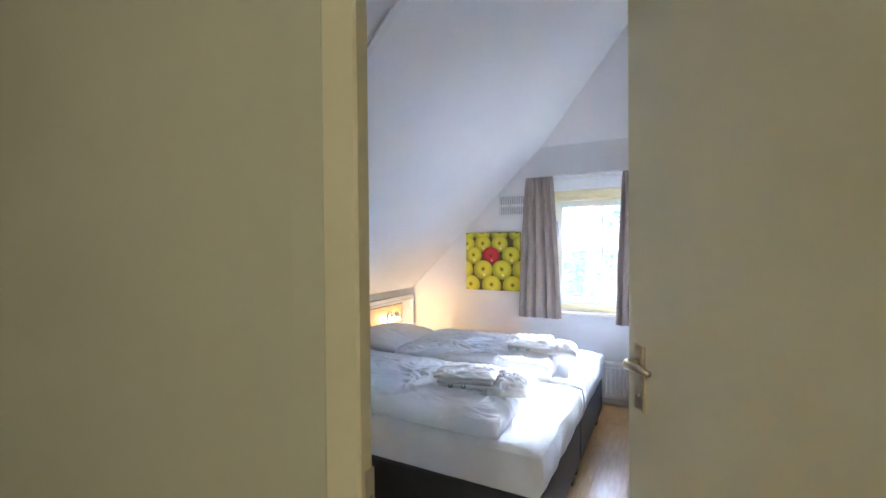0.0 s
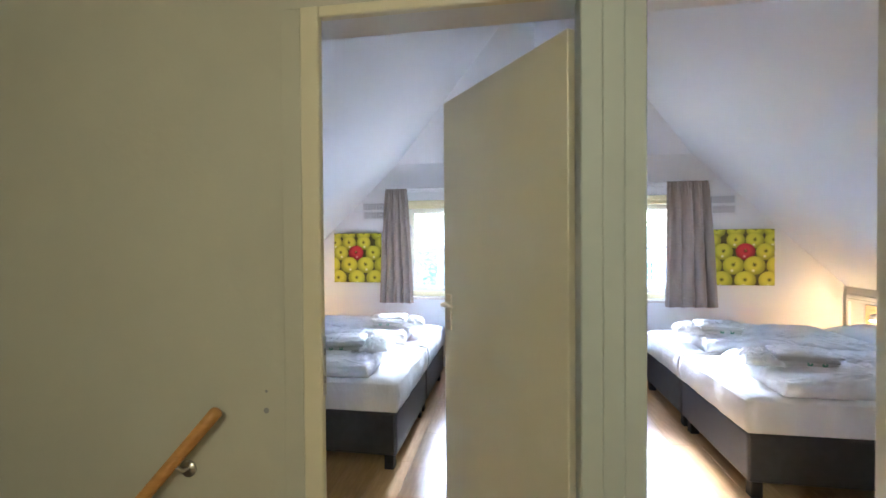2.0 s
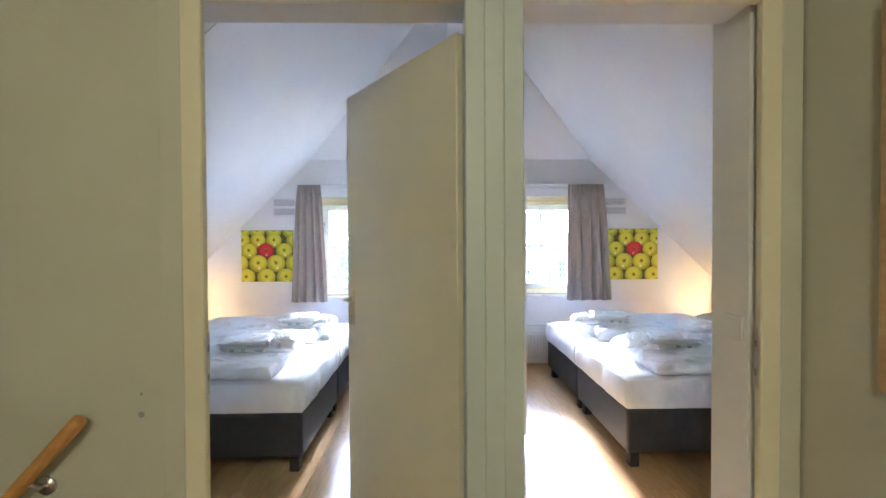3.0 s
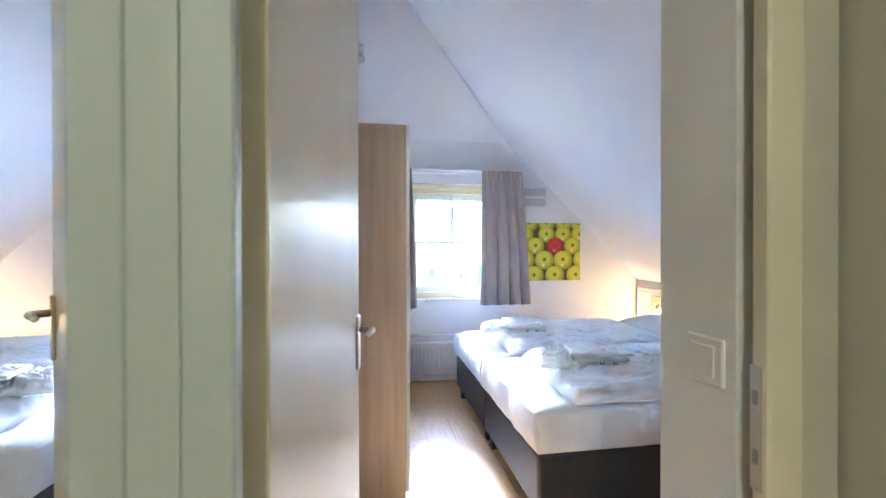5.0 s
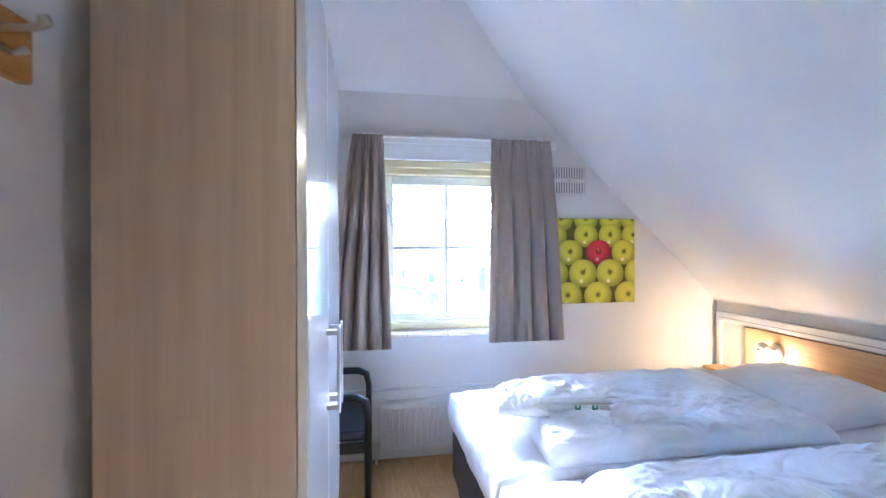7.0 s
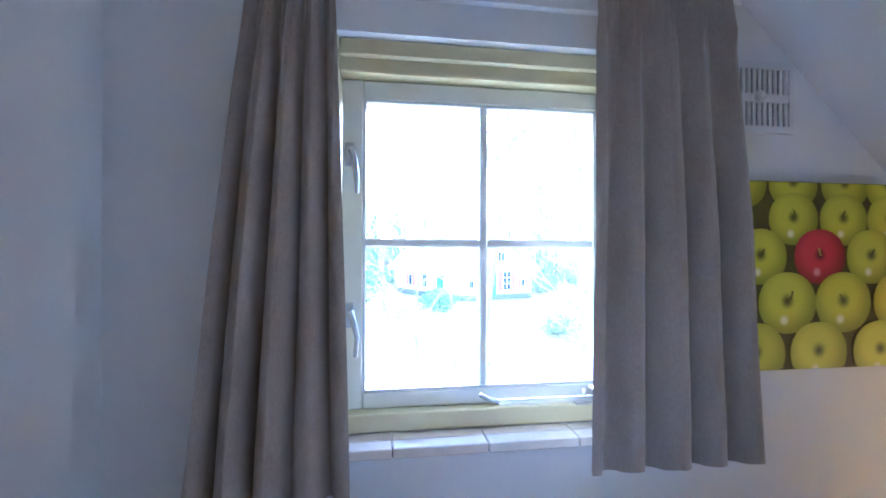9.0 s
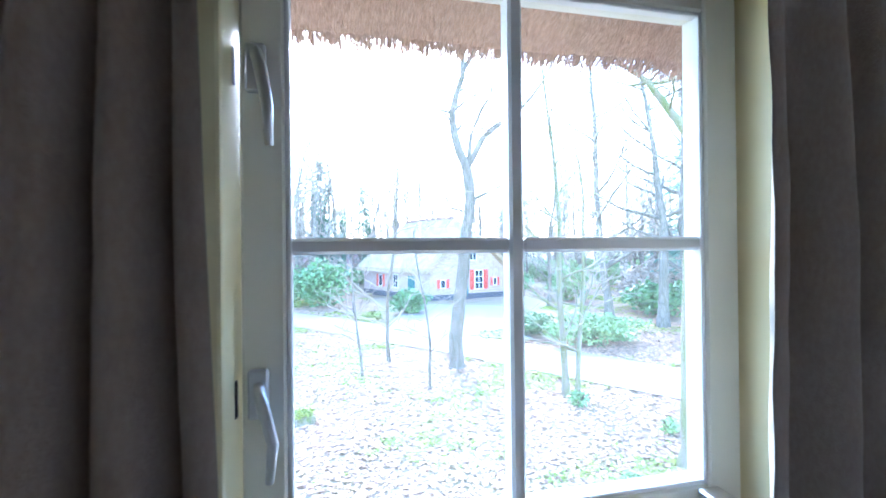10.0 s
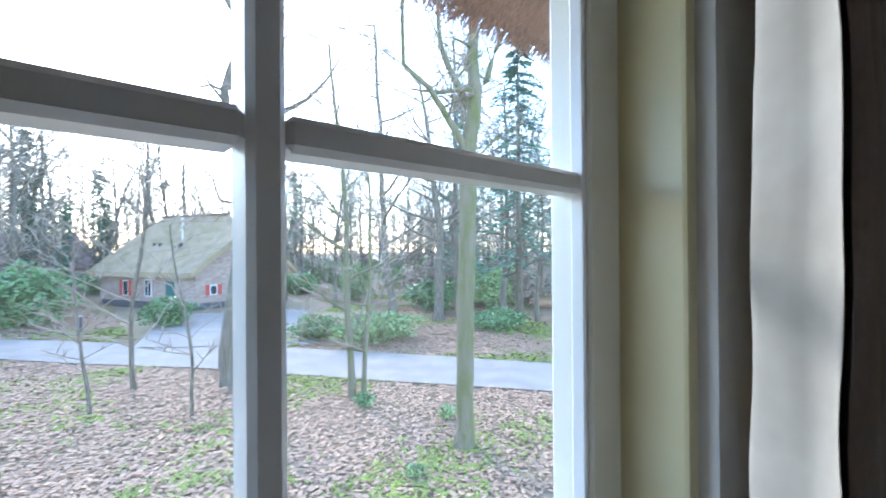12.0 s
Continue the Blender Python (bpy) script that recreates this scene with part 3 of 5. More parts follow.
def apple_print(name, skin, edge, shine):
    """The printed apple: lit skin, darker rim, a dimple round the stem and a small shine."""
    m = bpy.data.materials.new(name)
    m.use_nodes = True
    n, l = m.node_tree.nodes, m.node_tree.links
    uvn = n.new("ShaderNodeUVMap")
    uvn.uv_map = "print"

    def spot(x, y, low, high):
        far = n.new("ShaderNodeVectorMath")
        far.operation = "DISTANCE"
        far.inputs[1].default_value = (x, y, 0)
        l.new(uvn.outputs[0], far.inputs[0])
        ramp = n.new("ShaderNodeMapRange")
        ramp.interpolation_type = "SMOOTHSTEP"
        ramp.inputs[1].default_value, ramp.inputs[2].default_value = low, high
        l.new(far.outputs["Value"], ramp.inputs[0])
        return ramp.outputs[0]

    def blend(fac, a, b):
        mix = n.new("ShaderNodeMix")
        mix.data_type = "RGBA"
        l.new(fac, mix.inputs[0])
        for k, c in ((6, a), (7, b)):
            if isinstance(c, tuple):
                mix.inputs[k].default_value = (*c, 1)
            else:
                l.new(c, mix.inputs[k])
        return mix.outputs[2]
    col = blend(spot(-0.1, 0.18, 0.45, 1.15), skin, edge)
    col = blend(spot(0.0, 0.06, 0.02, 0.30), tuple(c * 0.35 for c in edge), col)
    col = blend(spot(-0.12, -0.52, 0.04, 0.20), shine, col)
    l.new(col, n["Principled BSDF"].inputs["Base Color"])
    n["Principled BSDF"].inputs["Roughness"].default_value = 0.5
    return m


M["apple"] = apple_print("print_green_apple", (0.66, 0.62, 0.03), (0.30, 0.29, 0.008), (0.85, 0.82, 0.45))
M["red"] = apple_print("print_red_apple", (0.62, 0.03, 0.04), (0.24, 0.008, 0.015), (0.75, 0.30, 0.28))
mirrored(picture())


def cushion(x0, x1, y0, y1, z, h, power, wrinkle, scale, seed, n=64, m=64, skew=0.0):
    """A soft slab with rounded rim and creases; flat below."""
    bm = bmesh.new()
    tops, lows = [], []
    for j in range(m + 1):
        a, b = [], []
        for i in range(n + 1):
            u, v = 2 * i / n - 1, 2 * j / m - 1
            rim = max(0.0, (1 - abs(u) ** power)) ** 0.42 * max(0.0, (1 - abs(v) ** power)) ** 0.42
            wob = 0.02 * noise.noise((u * 2 + seed, v * 2, 3.1)) + 0.008 * noise.noise((u * 7, v * 7, seed))
            x = (x0 + x1) / 2 + (x1 - x0) / 2 * (u + wob) + skew * v
            y = (y0 + y1) / 2 + (y1 - y0) / 2 * (v + 0.7 * wob)
            p = Vector((x * scale, y * scale * 1.7, seed))
            p = p + Vector((noise.noise(p * 0.6), noise.noise(p * 0.6 + Vector((5, 5, 5))), 0)) * 1.3
            crease = 1.1 * (0.28 - abs(noise.noise(p))) + 0.55 * (0.28 - abs(noise.noise(p * 2.1 + Vector((3, 1, 0))))) + 0.22 * (0.25 - abs(noise.noise(p * 4.7)))
            a.append(bm.verts.new((x, y, z + 0.004 + h * rim * (1 + 0.14 * noise.noise((x * 2.2, y * 2.2, seed))) + rim * wrinkle * crease)))
            b.append(bm.verts.new((x, y, z)) if 0 < i < n and 0 < j < m else a[-1])
        tops.append(a), lows.append(b)
    for j in range(m):
        for i in range(n):
            bm.faces.new((tops[j][i], tops[j][i + 1], tops[j + 1][i + 1], tops[j + 1][i]))
            low = [lows[j][i], lows[j + 1][i], lows[j + 1][i + 1], lows[j][i + 1]]
            if len(set(low)) == 4 and not all(q in (tops[j][i], tops[j + 1][i], tops[j + 1][i + 1], tops[j][i + 1]) for q in low):
                bm.faces.new(low)
    return bm


BED_Z = 0.575


def bed(y0, y1, seed):
    x0, x1 = 1.815, 3.80
    d = thing("single_bed", ((x0 + x1) / 2, (y0 + y1) / 2, 0), "single box-spring bed in black leatherette with white sheet", "bed", "beds pushed together")
    part("base", boxes((x0, x1, y0, y1, 0.10, 0.372), bevel=0.022, segments=3), "leather", d, "black leatherette box base")
    for x in (x0 + 0.06, x1 - 0.08):
        for y in (y0 + 0.06, y1 - 0.06):
            part("leg", boxes((x - 0.03, x + 0.03, y - 0.03, y + 0.03, 0, 0.1005), bevel=0.004), "foot", d)
    bm = boxes((x0 - 0.004, x1, y0 + 0.002, y1 - 0.002, 0.373, BED_Z))
    bmesh.ops.subdivide_edges(bm, edges=list(bm.edges), cuts=24, use_grid_fill=True)
    for v in bm.verts:
        fx = (v.co.x - x0) / (x1 - x0)
        fy = (v.co.y - y0) / (y1 - y0)
        fz = (v.co.z - 0.373) / (BED_Z - 0.373)
        e = min(fx * 14, (1 - fx) * 14, fy * 14, (1 - fy) * 14, 1)
        v.co.z = 0.373 + (v.co.z - 0.373) * (1 - 0.14 * (1 - max(e, 0)) ** 2)
        crease = noise.noise((v.co.x * 9 + seed, v.co.y * 9, v.co.z * 2.5)) * 0.012
        if e < 0.5:
            side = Vector((fx - 0.5, fy - 0.5, 0))
            out = Vector((-1, 0, 0)) if fx < 0.06 else Vector((0, -1 if fy < 0.5 else 1, 0)) * 0.25
            v.co += out * (crease + 0.014 * math.sin(fz * 3.1))
        elif fz > 0.9:
            v.co.z += crease * 0.5
    part("mattress", bm, "sheet", d, "white fitted sheet over the mattress", True)
    return d


BEDS = [bed(2.01, 2.935, 1.0), bed(2.945, 3.87, 5.0)]
MIRROR_LATER = list(BEDS)


def bedding(y0, y1, seed, long):
    dv = thing("duvet", ((2.0 + 3.1) / 2, (y0 + y1) / 2, BED_Z), "crumpled white duvet folded on the bed", "duvet", "duvets")
    part("cover", cushion(2.02, long, y0 + 0.02, y1 - 0.10, BED_Z - 0.003, 0.088, 12, 0.028, 5.5, seed, 210, 150, 0.02), "duvet", dv, "", True)
    pl = thing("pillow", (3.45, (y0 + y1) / 2, BED_Z), "plump white pillow against the headboard", "pillow", "pillows")
    bm = cushion(3.20, 3.76, y0 + 0.10, y1 - 0.12, BED_Z - 0.002, 0.115, 2.6, 0.02, 4, seed + 2, 48, 48)
    bmesh.ops.rotate(bm, verts=list(bm.verts), cent=(3.20, 0, BED_Z), matrix=Matrix.Rotation(radians(-3), 3, "Y"))
    part("case", bm, "sheet", pl, "", True)
    MIRROR_LATER.extend((dv, pl))


bedding(2.01, 2.935, 11.0, 3.30)
bedding(2.945, 3.87, 23.0, 3.22)


def towel_pack(cx, cy, turn, seed):
    z = BED_Z + 0.082
    d = thing("towel_pack", (cx, cy, z, 0, 0, turn), "stack of folded white towels in clear plastic wrap", "towels", "wrapped towels")
    inv = d.matrix_basis
    for k in range(2):
        bm = cushion(-0.13, 0.17, -0.11, 0.11, 0.034 * k, 0.036, 8, 0.006, 9, seed + k, 30, 26)
        bm.transform(inv)
        part("towel", bm, "towel", d, "", True)
    bm = cushion(-0.145, 0.185, -0.120, 0.120, 0.066, 0.016, 6, 0.030, 11, seed + 3, 64, 52)
    bm.transform(inv)
    part("bag", bm, "plastic", d, "creased plastic over the towels", True)
    bm = cushion(-0.31, -0.10, -0.15, 0.13, 0.0, 0.05, 2.6, 0.075, 12, seed + 7, 60, 60)
    bm.transform(inv)
    part("wrap", bm, "plastic", d, "crumpled clear plastic end", True)
    for x in (0.01, 0.08):
        bm = boxes((x, x + 0.006, -0.1195, -0.1125, 0.018, 0.036), (x + 0.006, x + 0.018, -0.1195, -0.1125, 0.018, 0.025), (x + 0.018, x + 0.022, -0.1195, -0.1125, 0.018, 0.036))
        bm.transform(inv)
        part("print_mark", bm, "green", d, "green printed mark")
    MIRROR_LATER.append(d)


towel_pack(2.30, 2.42, -14, 31)
towel_pack(2.22, 3.33, -10, 47)


def headboard():
    y0, y1 = 1.72, 4.27
    d = thing("headboard", (3.83, (y0 + y1) / 2, 0), "white headboard frame with an oak panel along both beds", "headboard", "headboards")
    part("frame", boxes((3.815, 3.857, y0, y1, 0.826, 0.888), (3.815, 3.857, y1 - 0.035, y1, 0.0, 0.825), (3.815, 3.857, y0, y0 + 0.035, 0.0, 0.825), bevel=0.004), "white", d)
    part("back_panel", boxes((3.835, 3.856, y0 + 0.036, y1 - 0.036, 0.02, 0.8255)), "white", d)
    # grey strip laid on the rail, the groove's shade as colour
    part("shadow_groove", boxes((3.8135, 3.8148, y0 + 0.03, y1 - 0.03, 0.846, 0.850)), "grey", d)
    part("oak_panel", boxes((3.812, 3.834, 1.95, 4.03, 0.40, 0.815), bevel=0.002), "headwood", d, "oak-look panel")
    sh = part("bedside_shelf", boxes((3.66, 3.81, 4.035, 4.22, 0.50, 0.52), bevel=0.002), "headwood", d, "small oak shelf")
    part("shelf_support", boxes((3.70, 3.81, 4.13, 4.15, 0.36, 0.4995)), "white", sh)
    MIRROR_LATER.append(d)


headboard()


def bed_lamp(y):
    d = thing("reading_lamp", (3.81, y, 0.70), "chrome reading lamp lit on the oak headboard", "lamp", "reading lamps")
    bm = bmesh.new()
    tube(bm, [(3.8115, y, 0.70), (3.800, y, 0.70), (3.796, y, 0.70)], [0.045, 0.045, 0.038], 20)
    for v in bm.verts:
        v.co.z = 0.70 + (v.co.z - 0.70) * 1.25
    part("wall_plate", bm, "steel", d, "", True)
    part("arm", rod([(3.798, y, 0.71), (3.765, y + 0.015, 0.725), (3.745, y + 0.03, 0.73)], 0.007, 8), "steel", d, smooth=True)
    sp = part("spot", rod([(3.735, y + 0.03, 0.755), (3.74, y + 0.03, 0.75), (3.735, y + 0.035, 0.70), (3.733, y + 0.035, 0.695)], [0.012, 0.024, 0.026, 0.024], 16), "steel", d, "chrome spot head", True)
    part("bulb", rod([(3.734, y + 0.035, 0.6945), (3.734, y + 0.035, 0.690)], 0.02, 14), "bulb", sp, "glowing bulb")
    MIRROR_LATER.append(d)
    for x in (3.734, 2 * MID - 3.734):
        lamp = new("reading_light", bpy.data.lights.new("reading_light", "POINT"))
        lamp.data.energy, lamp.data.color, lamp.data.shadow_soft_size = 0.14, (1.0, 0.60, 0.24), 0.02
        lamp.location = (x, y + 0.035, 0.662)


bed_lamp(3.80)
for o in MIRROR_LATER:
    mirrored(o)


# ---- east bedroom only: wardrobe, coat rack, chair, spots, switch ----
def wardrobe():
    x0, x1, y0, y1, h = 0.93, 1.275, 2.36, 3.08, 1.915
    d = thing("wardrobe", ((x0 + x1) / 2, (y0 + y1) / 2, 0), "oak-look wardrobe with white gloss doors against the partition", "wardrobe")
    for y in (y0, y1 - 0.018):
        part("side_panel", boxes((x0, x1 - 0.02, y, y + 0.018, 0, h - 0.0185), bevel=0.001), "sonoma", d)
    part("top_panel", boxes((x0, x1 - 0.019, y0, y1, h - 0.018, h), bevel=0.001), "sonoma", d)
    part("back_panel", boxes((x0 + 0.001, x0 + 0.006, y0 + 0.019, y1 - 0.019, 0.02, h - 0.02)), "white", d)
    part("plinth", boxes((x0 + 0.03, x1 - 0.05, y0 + 0.0185, y1 - 0.0185, 0, 0.06)), "sonoma", d)
    my = (y0 + y1) / 2
    for a, b, s in ((y0 + 0.001, my - 0.0015, 1), (my + 0.0015, y1 - 0.001, -1)):
        dr = part("door", boxes((x1 - 0.0185, x1, a, b, 0.062, h - 0.002), bevel=0.0015), "gloss", d, "white gloss door")
        hy = (b - 0.035) if s > 0 else (a + 0.035)
        hd = part("handle", boxes((x1 + 0.026, x1 + 0.034, hy - 0.012, hy + 0.012, 0.925, 1.145), bevel=0.002), "alu", dr, "flat metal bar handle")
        for z in (0.935, 1.123):
            part("handle_post", boxes((x1, x1 + 0.0265, hy - 0.012, hy + 0.012, z, z + 0.012)), "alu", hd)


wardrobe()


def coat_rack():
    y0, y1, z0, z1 = 1.735, 2.275, 1.578, 1.668
    d = thing("coat_rack", (0.89, (y0 + y1) / 2, z0), "varnished wooden coat rack with steel hooks on the wall", "coat rack")
    part("board", boxes((0.8855, 0.907, y0, y1, z0, z1), bevel=0.003), "beech", d)
    for k in range(5):
        y = y0 + 0.06 + (y1 - y0 - 0.12) * k / 4
        hk = part("hook", rod([(0.907, y, 1.635), (0.93, y, 1.633), (0.955, y, 1.637), (0.960, y, 1.645), (0.966, y, 1.646)], [0.007, 0.005, 0.005, 0.009, 0.008], 10), "steel", d, "", True)
        part("lower_peg", rod([(0.907, y, 1.61), (0.925, y, 1.60), (0.94, y, 1.605)], [0.005, 0.004, 0.006], 8), "steel", hk, smooth=True)


coat_rack()


def chair():
    """Black chair with arms, facing +x."""
    d = thing("armchair", (1.14, 3.89, 0), "black wooden chair with curved arms beside the wardrobe", "chair")
    y0, y1 = 3.655, 4.12
    for y in (y0, y1):
        fr = part("arm_frame", rod([(1.365, y, 0), (1.365, y, 0.55), (1.352, y, 0.605), (1.31, y, 0.625), (1.12, y, 0.63), (0.97, y, 0.62)], [0.018, 0.018, 0.02, 0.02, 0.02, 0.016], 10), "chair", d, "", True)
        part("rear_leg", rod([(0.94, y, 0), (0.98, y, 0.40), (0.96, y, 0.62), (0.93, y, 0.80)], [0.016, 0.019, 0.018, 0.015], 10), "chair", d, smooth=True)
        part("seat_rail", boxes((0.98, 1.36, y - 0.012, y + 0.012, 0.36, 0.41), bevel=0.004), "chair", d)
    part("seat", boxes((0.97, 1.37, y0 + 0.02, y1 - 0.02, 0.405, 0.455), bevel=0.016, segments=3), "chair", d, "black padded seat")
    part("backrest", boxes((0.925, 0.95, y0 + 0.01, y1 - 0.01, 0.60, 0.80), bevel=0.01, segments=2), "chair", d)
    part("front_rail", boxes((1.345, 1.36, y0, y1, 0.35, 0.41), bevel=0.004), "chair", d)


chair()


def wall_spots():
    y, z = 2.93, 2.49
    d = thing("twin_spot_lamp", (0.886, y, z), "brushed steel wall lamp with two unlit spot heads", "lamp")
    part("wall_bar", boxes((0.8855, 0.905, y - 0.02, y + 0.02, z - 0.085, z + 0.085), bevel=0.006, segments=2), "steel", d)
    for dz, tip in ((0.055, 0.0), (-0.055, 0.055)):
        part("arm", rod([(0.905, y, z + dz), (0.96, y, z + dz)], 0.006, 8), "steel", d, smooth=True)
        sp = part("spot_head", rod([(0.955, y, z + dz - 0.01), (0.985, y, z + dz + tip * 0.5), (1.035, y + 0.01, z + dz + tip)], [0.018, 0.026, 0.028], 16), "steel", d, "", True)
        part("lens", rod([(1.0352, y + 0.01, z + dz + tip), (1.037, y + 0.01, z + dz + tip)], 0.022, 14), "vent", sp)


wall_spots()


def light_switch(x, y, z, mat="white"):
    d = thing("light_switch", (x, y, z), "white square light switch beside the doorway", "switch")
    part("cover_plate", boxes((x - 0.010, x - 0.0005, y - 0.041, y + 0.041, z - 0.041, z + 0.041), bevel=0.003), mat, d)
    part("rocker", boxes((x - 0.0135, x - 0.0102, y - 0.027, y + 0.027, z - 0.027, z + 0.027), bevel=0.0015), mat, d)


light_switch(DR[1] + 0.001, 0.862, 1.105)


# ---- landing things ----
def handrail():
    d = thing("handrail", (-0.55, 0.73, 0.6), "round varnished wooden handrail falling with the stairs", "handrail")
    a, b = Vector((-0.40, 0.715, 0.875)), Vector((-2.6, 0.715, -1.55))
    part("rail", rod([a + (a - b).normalized() * 0.004, a, b], [0.014, 0.021, 0.021], 16), "beech", d, "", True)
    for k in (0.07, 0.55):
        p = a + (b - a) * k
        br = part("bracket", rod([p + Vector((0, 0, -0.02)), p + Vector((0.01, 0.02, -0.045)), (p.x + 0.012, BACK - 0.002, p.z - 0.05)], [0.008, 0.007, 0.007], 8), "steel", d, "steel bracket", True)
        part("rosette", rod([(p.x + 0.012, BACK - 0.008, p.z - 0.05), (p.x + 0.012, BACK - 0.001, p.z - 0.05)], 0.028, 16), "steel", br, smooth=True)


handrail()
for hx_, hz_, r in ((-0.253, 0.933, 0.005), (-0.254, 0.869, 0.010), (-0.137, 0.857, 0.006), (0.86, 0.95, 0.004), (0.84, 0.90, 0.004)):
    bm = bmesh.new()
    tube(bm, [(hx_, BACK - 0.0012, hz_), (hx_, BACK - 0.0004, hz_)], r, 9)
    tagged(part("screw_hole", bm, "grey"), "old plugged screw hole with chipped paint in the wall", "screw hole", "wall marks")


def wall_mirror():
    y0, y1, z0, z1 = -0.20, 0.505, 1.01, 2.0
    d = thing("wall_mirror", (1.79, (y0 + y1) / 2, z0), "rectangular mirror in a wide oak-look frame", "mirror")
    w = 0.055
    for a, b, c, e in ((y0, y0 + w, z0, z1), (y1 - w, y1, z0, z1), (y0 + w, y1 - w, z0, z0 + w), (y0 + w, y1 - w, z1 - w, z1)):
        part("frame_piece", boxes((1.775, 1.7995, a, b, c, e), bevel=0.003), "headwood", d)
    part("mirror_glass", boxes((1.788, 1.792, y0 + w - 0.004, y1 - w + 0.004, z0 + w - 0.004, z1 - w + 0.004)), "mirror", d)


wall_mirror()


def landing_fill(x, y):
    """An added, unseen lamp under the landing ceiling: warm fill light for the landing."""
    d = thing("ceiling_lamp", (x, y, 2.62), "unseen warm fill lamp added over the landing", "lamp")
    part("rose", rod([(x, y, 2.619), (x, y, 2.60), (x, y, 2.585)], [0.06, 0.06, 0.045], 20), "white", d, "", True)
    lamp = new("landing_fill_light", bpy.data.lights.new("landing_fill_light", "POINT"))
    lamp.data.energy, lamp.data.color, lamp.data.shadow_soft_size = 0.78, (1.0, 0.84, 0.50), 0.15
    lamp.location = (x, y, 2.48)


# invented fill light, out of view behind the camera
landing_fill(0.5, -1.9)
for nm, dims in (("baseboard_east", (0.886, KNEE, WIN - 0.012, WIN - 0.0005, 0, 0.055)), ("baseboard_west", (2 * MID - KNEE, 0.774, WIN - 0.012, WIN - 0.0005, 0, 0.055)), ("baseboard_partition", (0.8855, 0.898, 0.94, WIN - 0.013, 0, 0.055))):
    setting(nm, boxes(dims, bevel=0.003), "white", "low white skirting board", "baseboard")


# ---- outside ----
GROUND = -2.6


def ground_z(x, y):
    return GROUND + 0.10 * noise.noise((x * 0.12, y * 0.12, 7)) * min(1, max(0, (y - 6) / 6))


def road_mid(x):
    """The road's middle line: y for an x."""
    return 28.0 - 1.12 * x - 0.012 * x * x


bm = bmesh.new()
xs = [-900, -300, -120, -60] + [-40 + 2.0 * k for k in range(51)] + [100, 300, 900]
ys = [-300, -60, -20, 4.7] + [6 + 2.0 * k for k in range(40)] + [120, 300, 900]
vs = [[bm.verts.new((x, y, ground_z(x, y) if -40 <= x <= 60 and y < 80 else GROUND)) for x in xs] for y in ys]
for j in range(len(ys) - 1):
    for i in range(len(xs) - 1):
        bm.faces.new((vs[j][i], vs[j][i + 1], vs[j + 1][i + 1], vs[j + 1][i]))
setting("ground", bm, "ground", "forest floor covered in brown fallen leaves", "ground", True)


def strip(points, lift):
    """A flat sheet between two rows of points laid on the ground."""
    bm = bmesh.new()
    rows = [[bm.verts.new((x, y, ground_z(x, y) + lift)) for x, y in (a, ((a[0] + b[0]) / 2, (a[1] + b[1]) / 2), b)] for a, b in points]
    for r, q in zip(rows, rows[1:]):
        for k in range(2):
            bm.faces.new((r[k], r[k + 1], q[k + 1], q[k]))
    return bm


rp = []
for k in range(48):
    x = -25 + k
    y = road_mid(x)
    n = Vector((0.77, 0.64))
    rp.append(((x - n.x * 1.5, y - n.y * 1.5), (x + n.x * 1.5, y + n.y * 1.5)))
setting("road", strip(rp, 0.06), "road", "narrow pale asphalt lane through the wood", "road")
setting("driveway", strip([((3.2 + 0.35 * k, 25.5 + 1.15 * k), (9.0 + 0.52 * k, 20.5 + 1.35 * k)) for k in range(9)], 0.075), "road", "pale paved driveway to the farmhouse", "road")


def blades(name, mat, count, area, size, label, category, seed, keep=None, lift=0.02, flat=0.6):
    """Many small leaves on the ground: one joined mesh."""
    rnd = random.Random(seed)
    vs, fs = [], []
    while len(fs) < count:
        x, y = rnd.uniform(*area[:2]), rnd.uniform(*area[2:])
        if abs(y - road_mid(x)) < 2.3 or (keep and not keep(x, y)):
            continue
        z = ground_z(x, y) + lift
        a, s = rnd.uniform(0, math.tau), size * rnd.uniform(0.6, 1.4)
        u = Vector((math.cos(a), math.sin(a), rnd.uniform(-flat, flat))) * s
        w = Vector((-math.sin(a), math.cos(a), rnd.uniform(-flat, flat))) * s * 0.6
        c = Vector((x, y, z + rnd.uniform(0, s * 0.5)))
        b = len(vs)
        vs += [c - u, c + w, c + u, c - w]
        fs.append((b, b + 1, b + 2, b + 3))
    me = bpy.data.meshes.new(name)
    me.from_pydata(vs, [], fs)
    me.materials.append(M[mat])
    return tagged(new(name, me), label, category, kind="stuff")


def green_spot(x, y):
    return noise.noise((x * 0.35, y * 0.35, 2.0)) + 0.45 * noise.noise((x * 2.3, y * 2.3, 4.0)) + 0.5 * noise.noise((x * 11, y * 11, 6.0)) > 0.33


blades("fallen_leaves", "leaf", 120000, (-7, 18, 6, 27), 0.055, "brown fallen oak leaves strewn over the ground", "leaves", 4, flat=0.35)
blades("moss_patches", "moss", 52000, (-9, 20, 6, 32), 0.045, "yellow-green moss and grass patches among leaves", "grass", 5, green_spot, 0.03)


def far_side(x, y):
    return y - road_mid(x) > 2.6 and not (3.5 < x < 16 and 24 < y < 48)


blades("fallen_leaves", "leaf", 50000, (-8, 34, 8, 46), 0.08, "brown fallen oak leaves beyond the lane", "leaves", 14, far_side, flat=0.35)
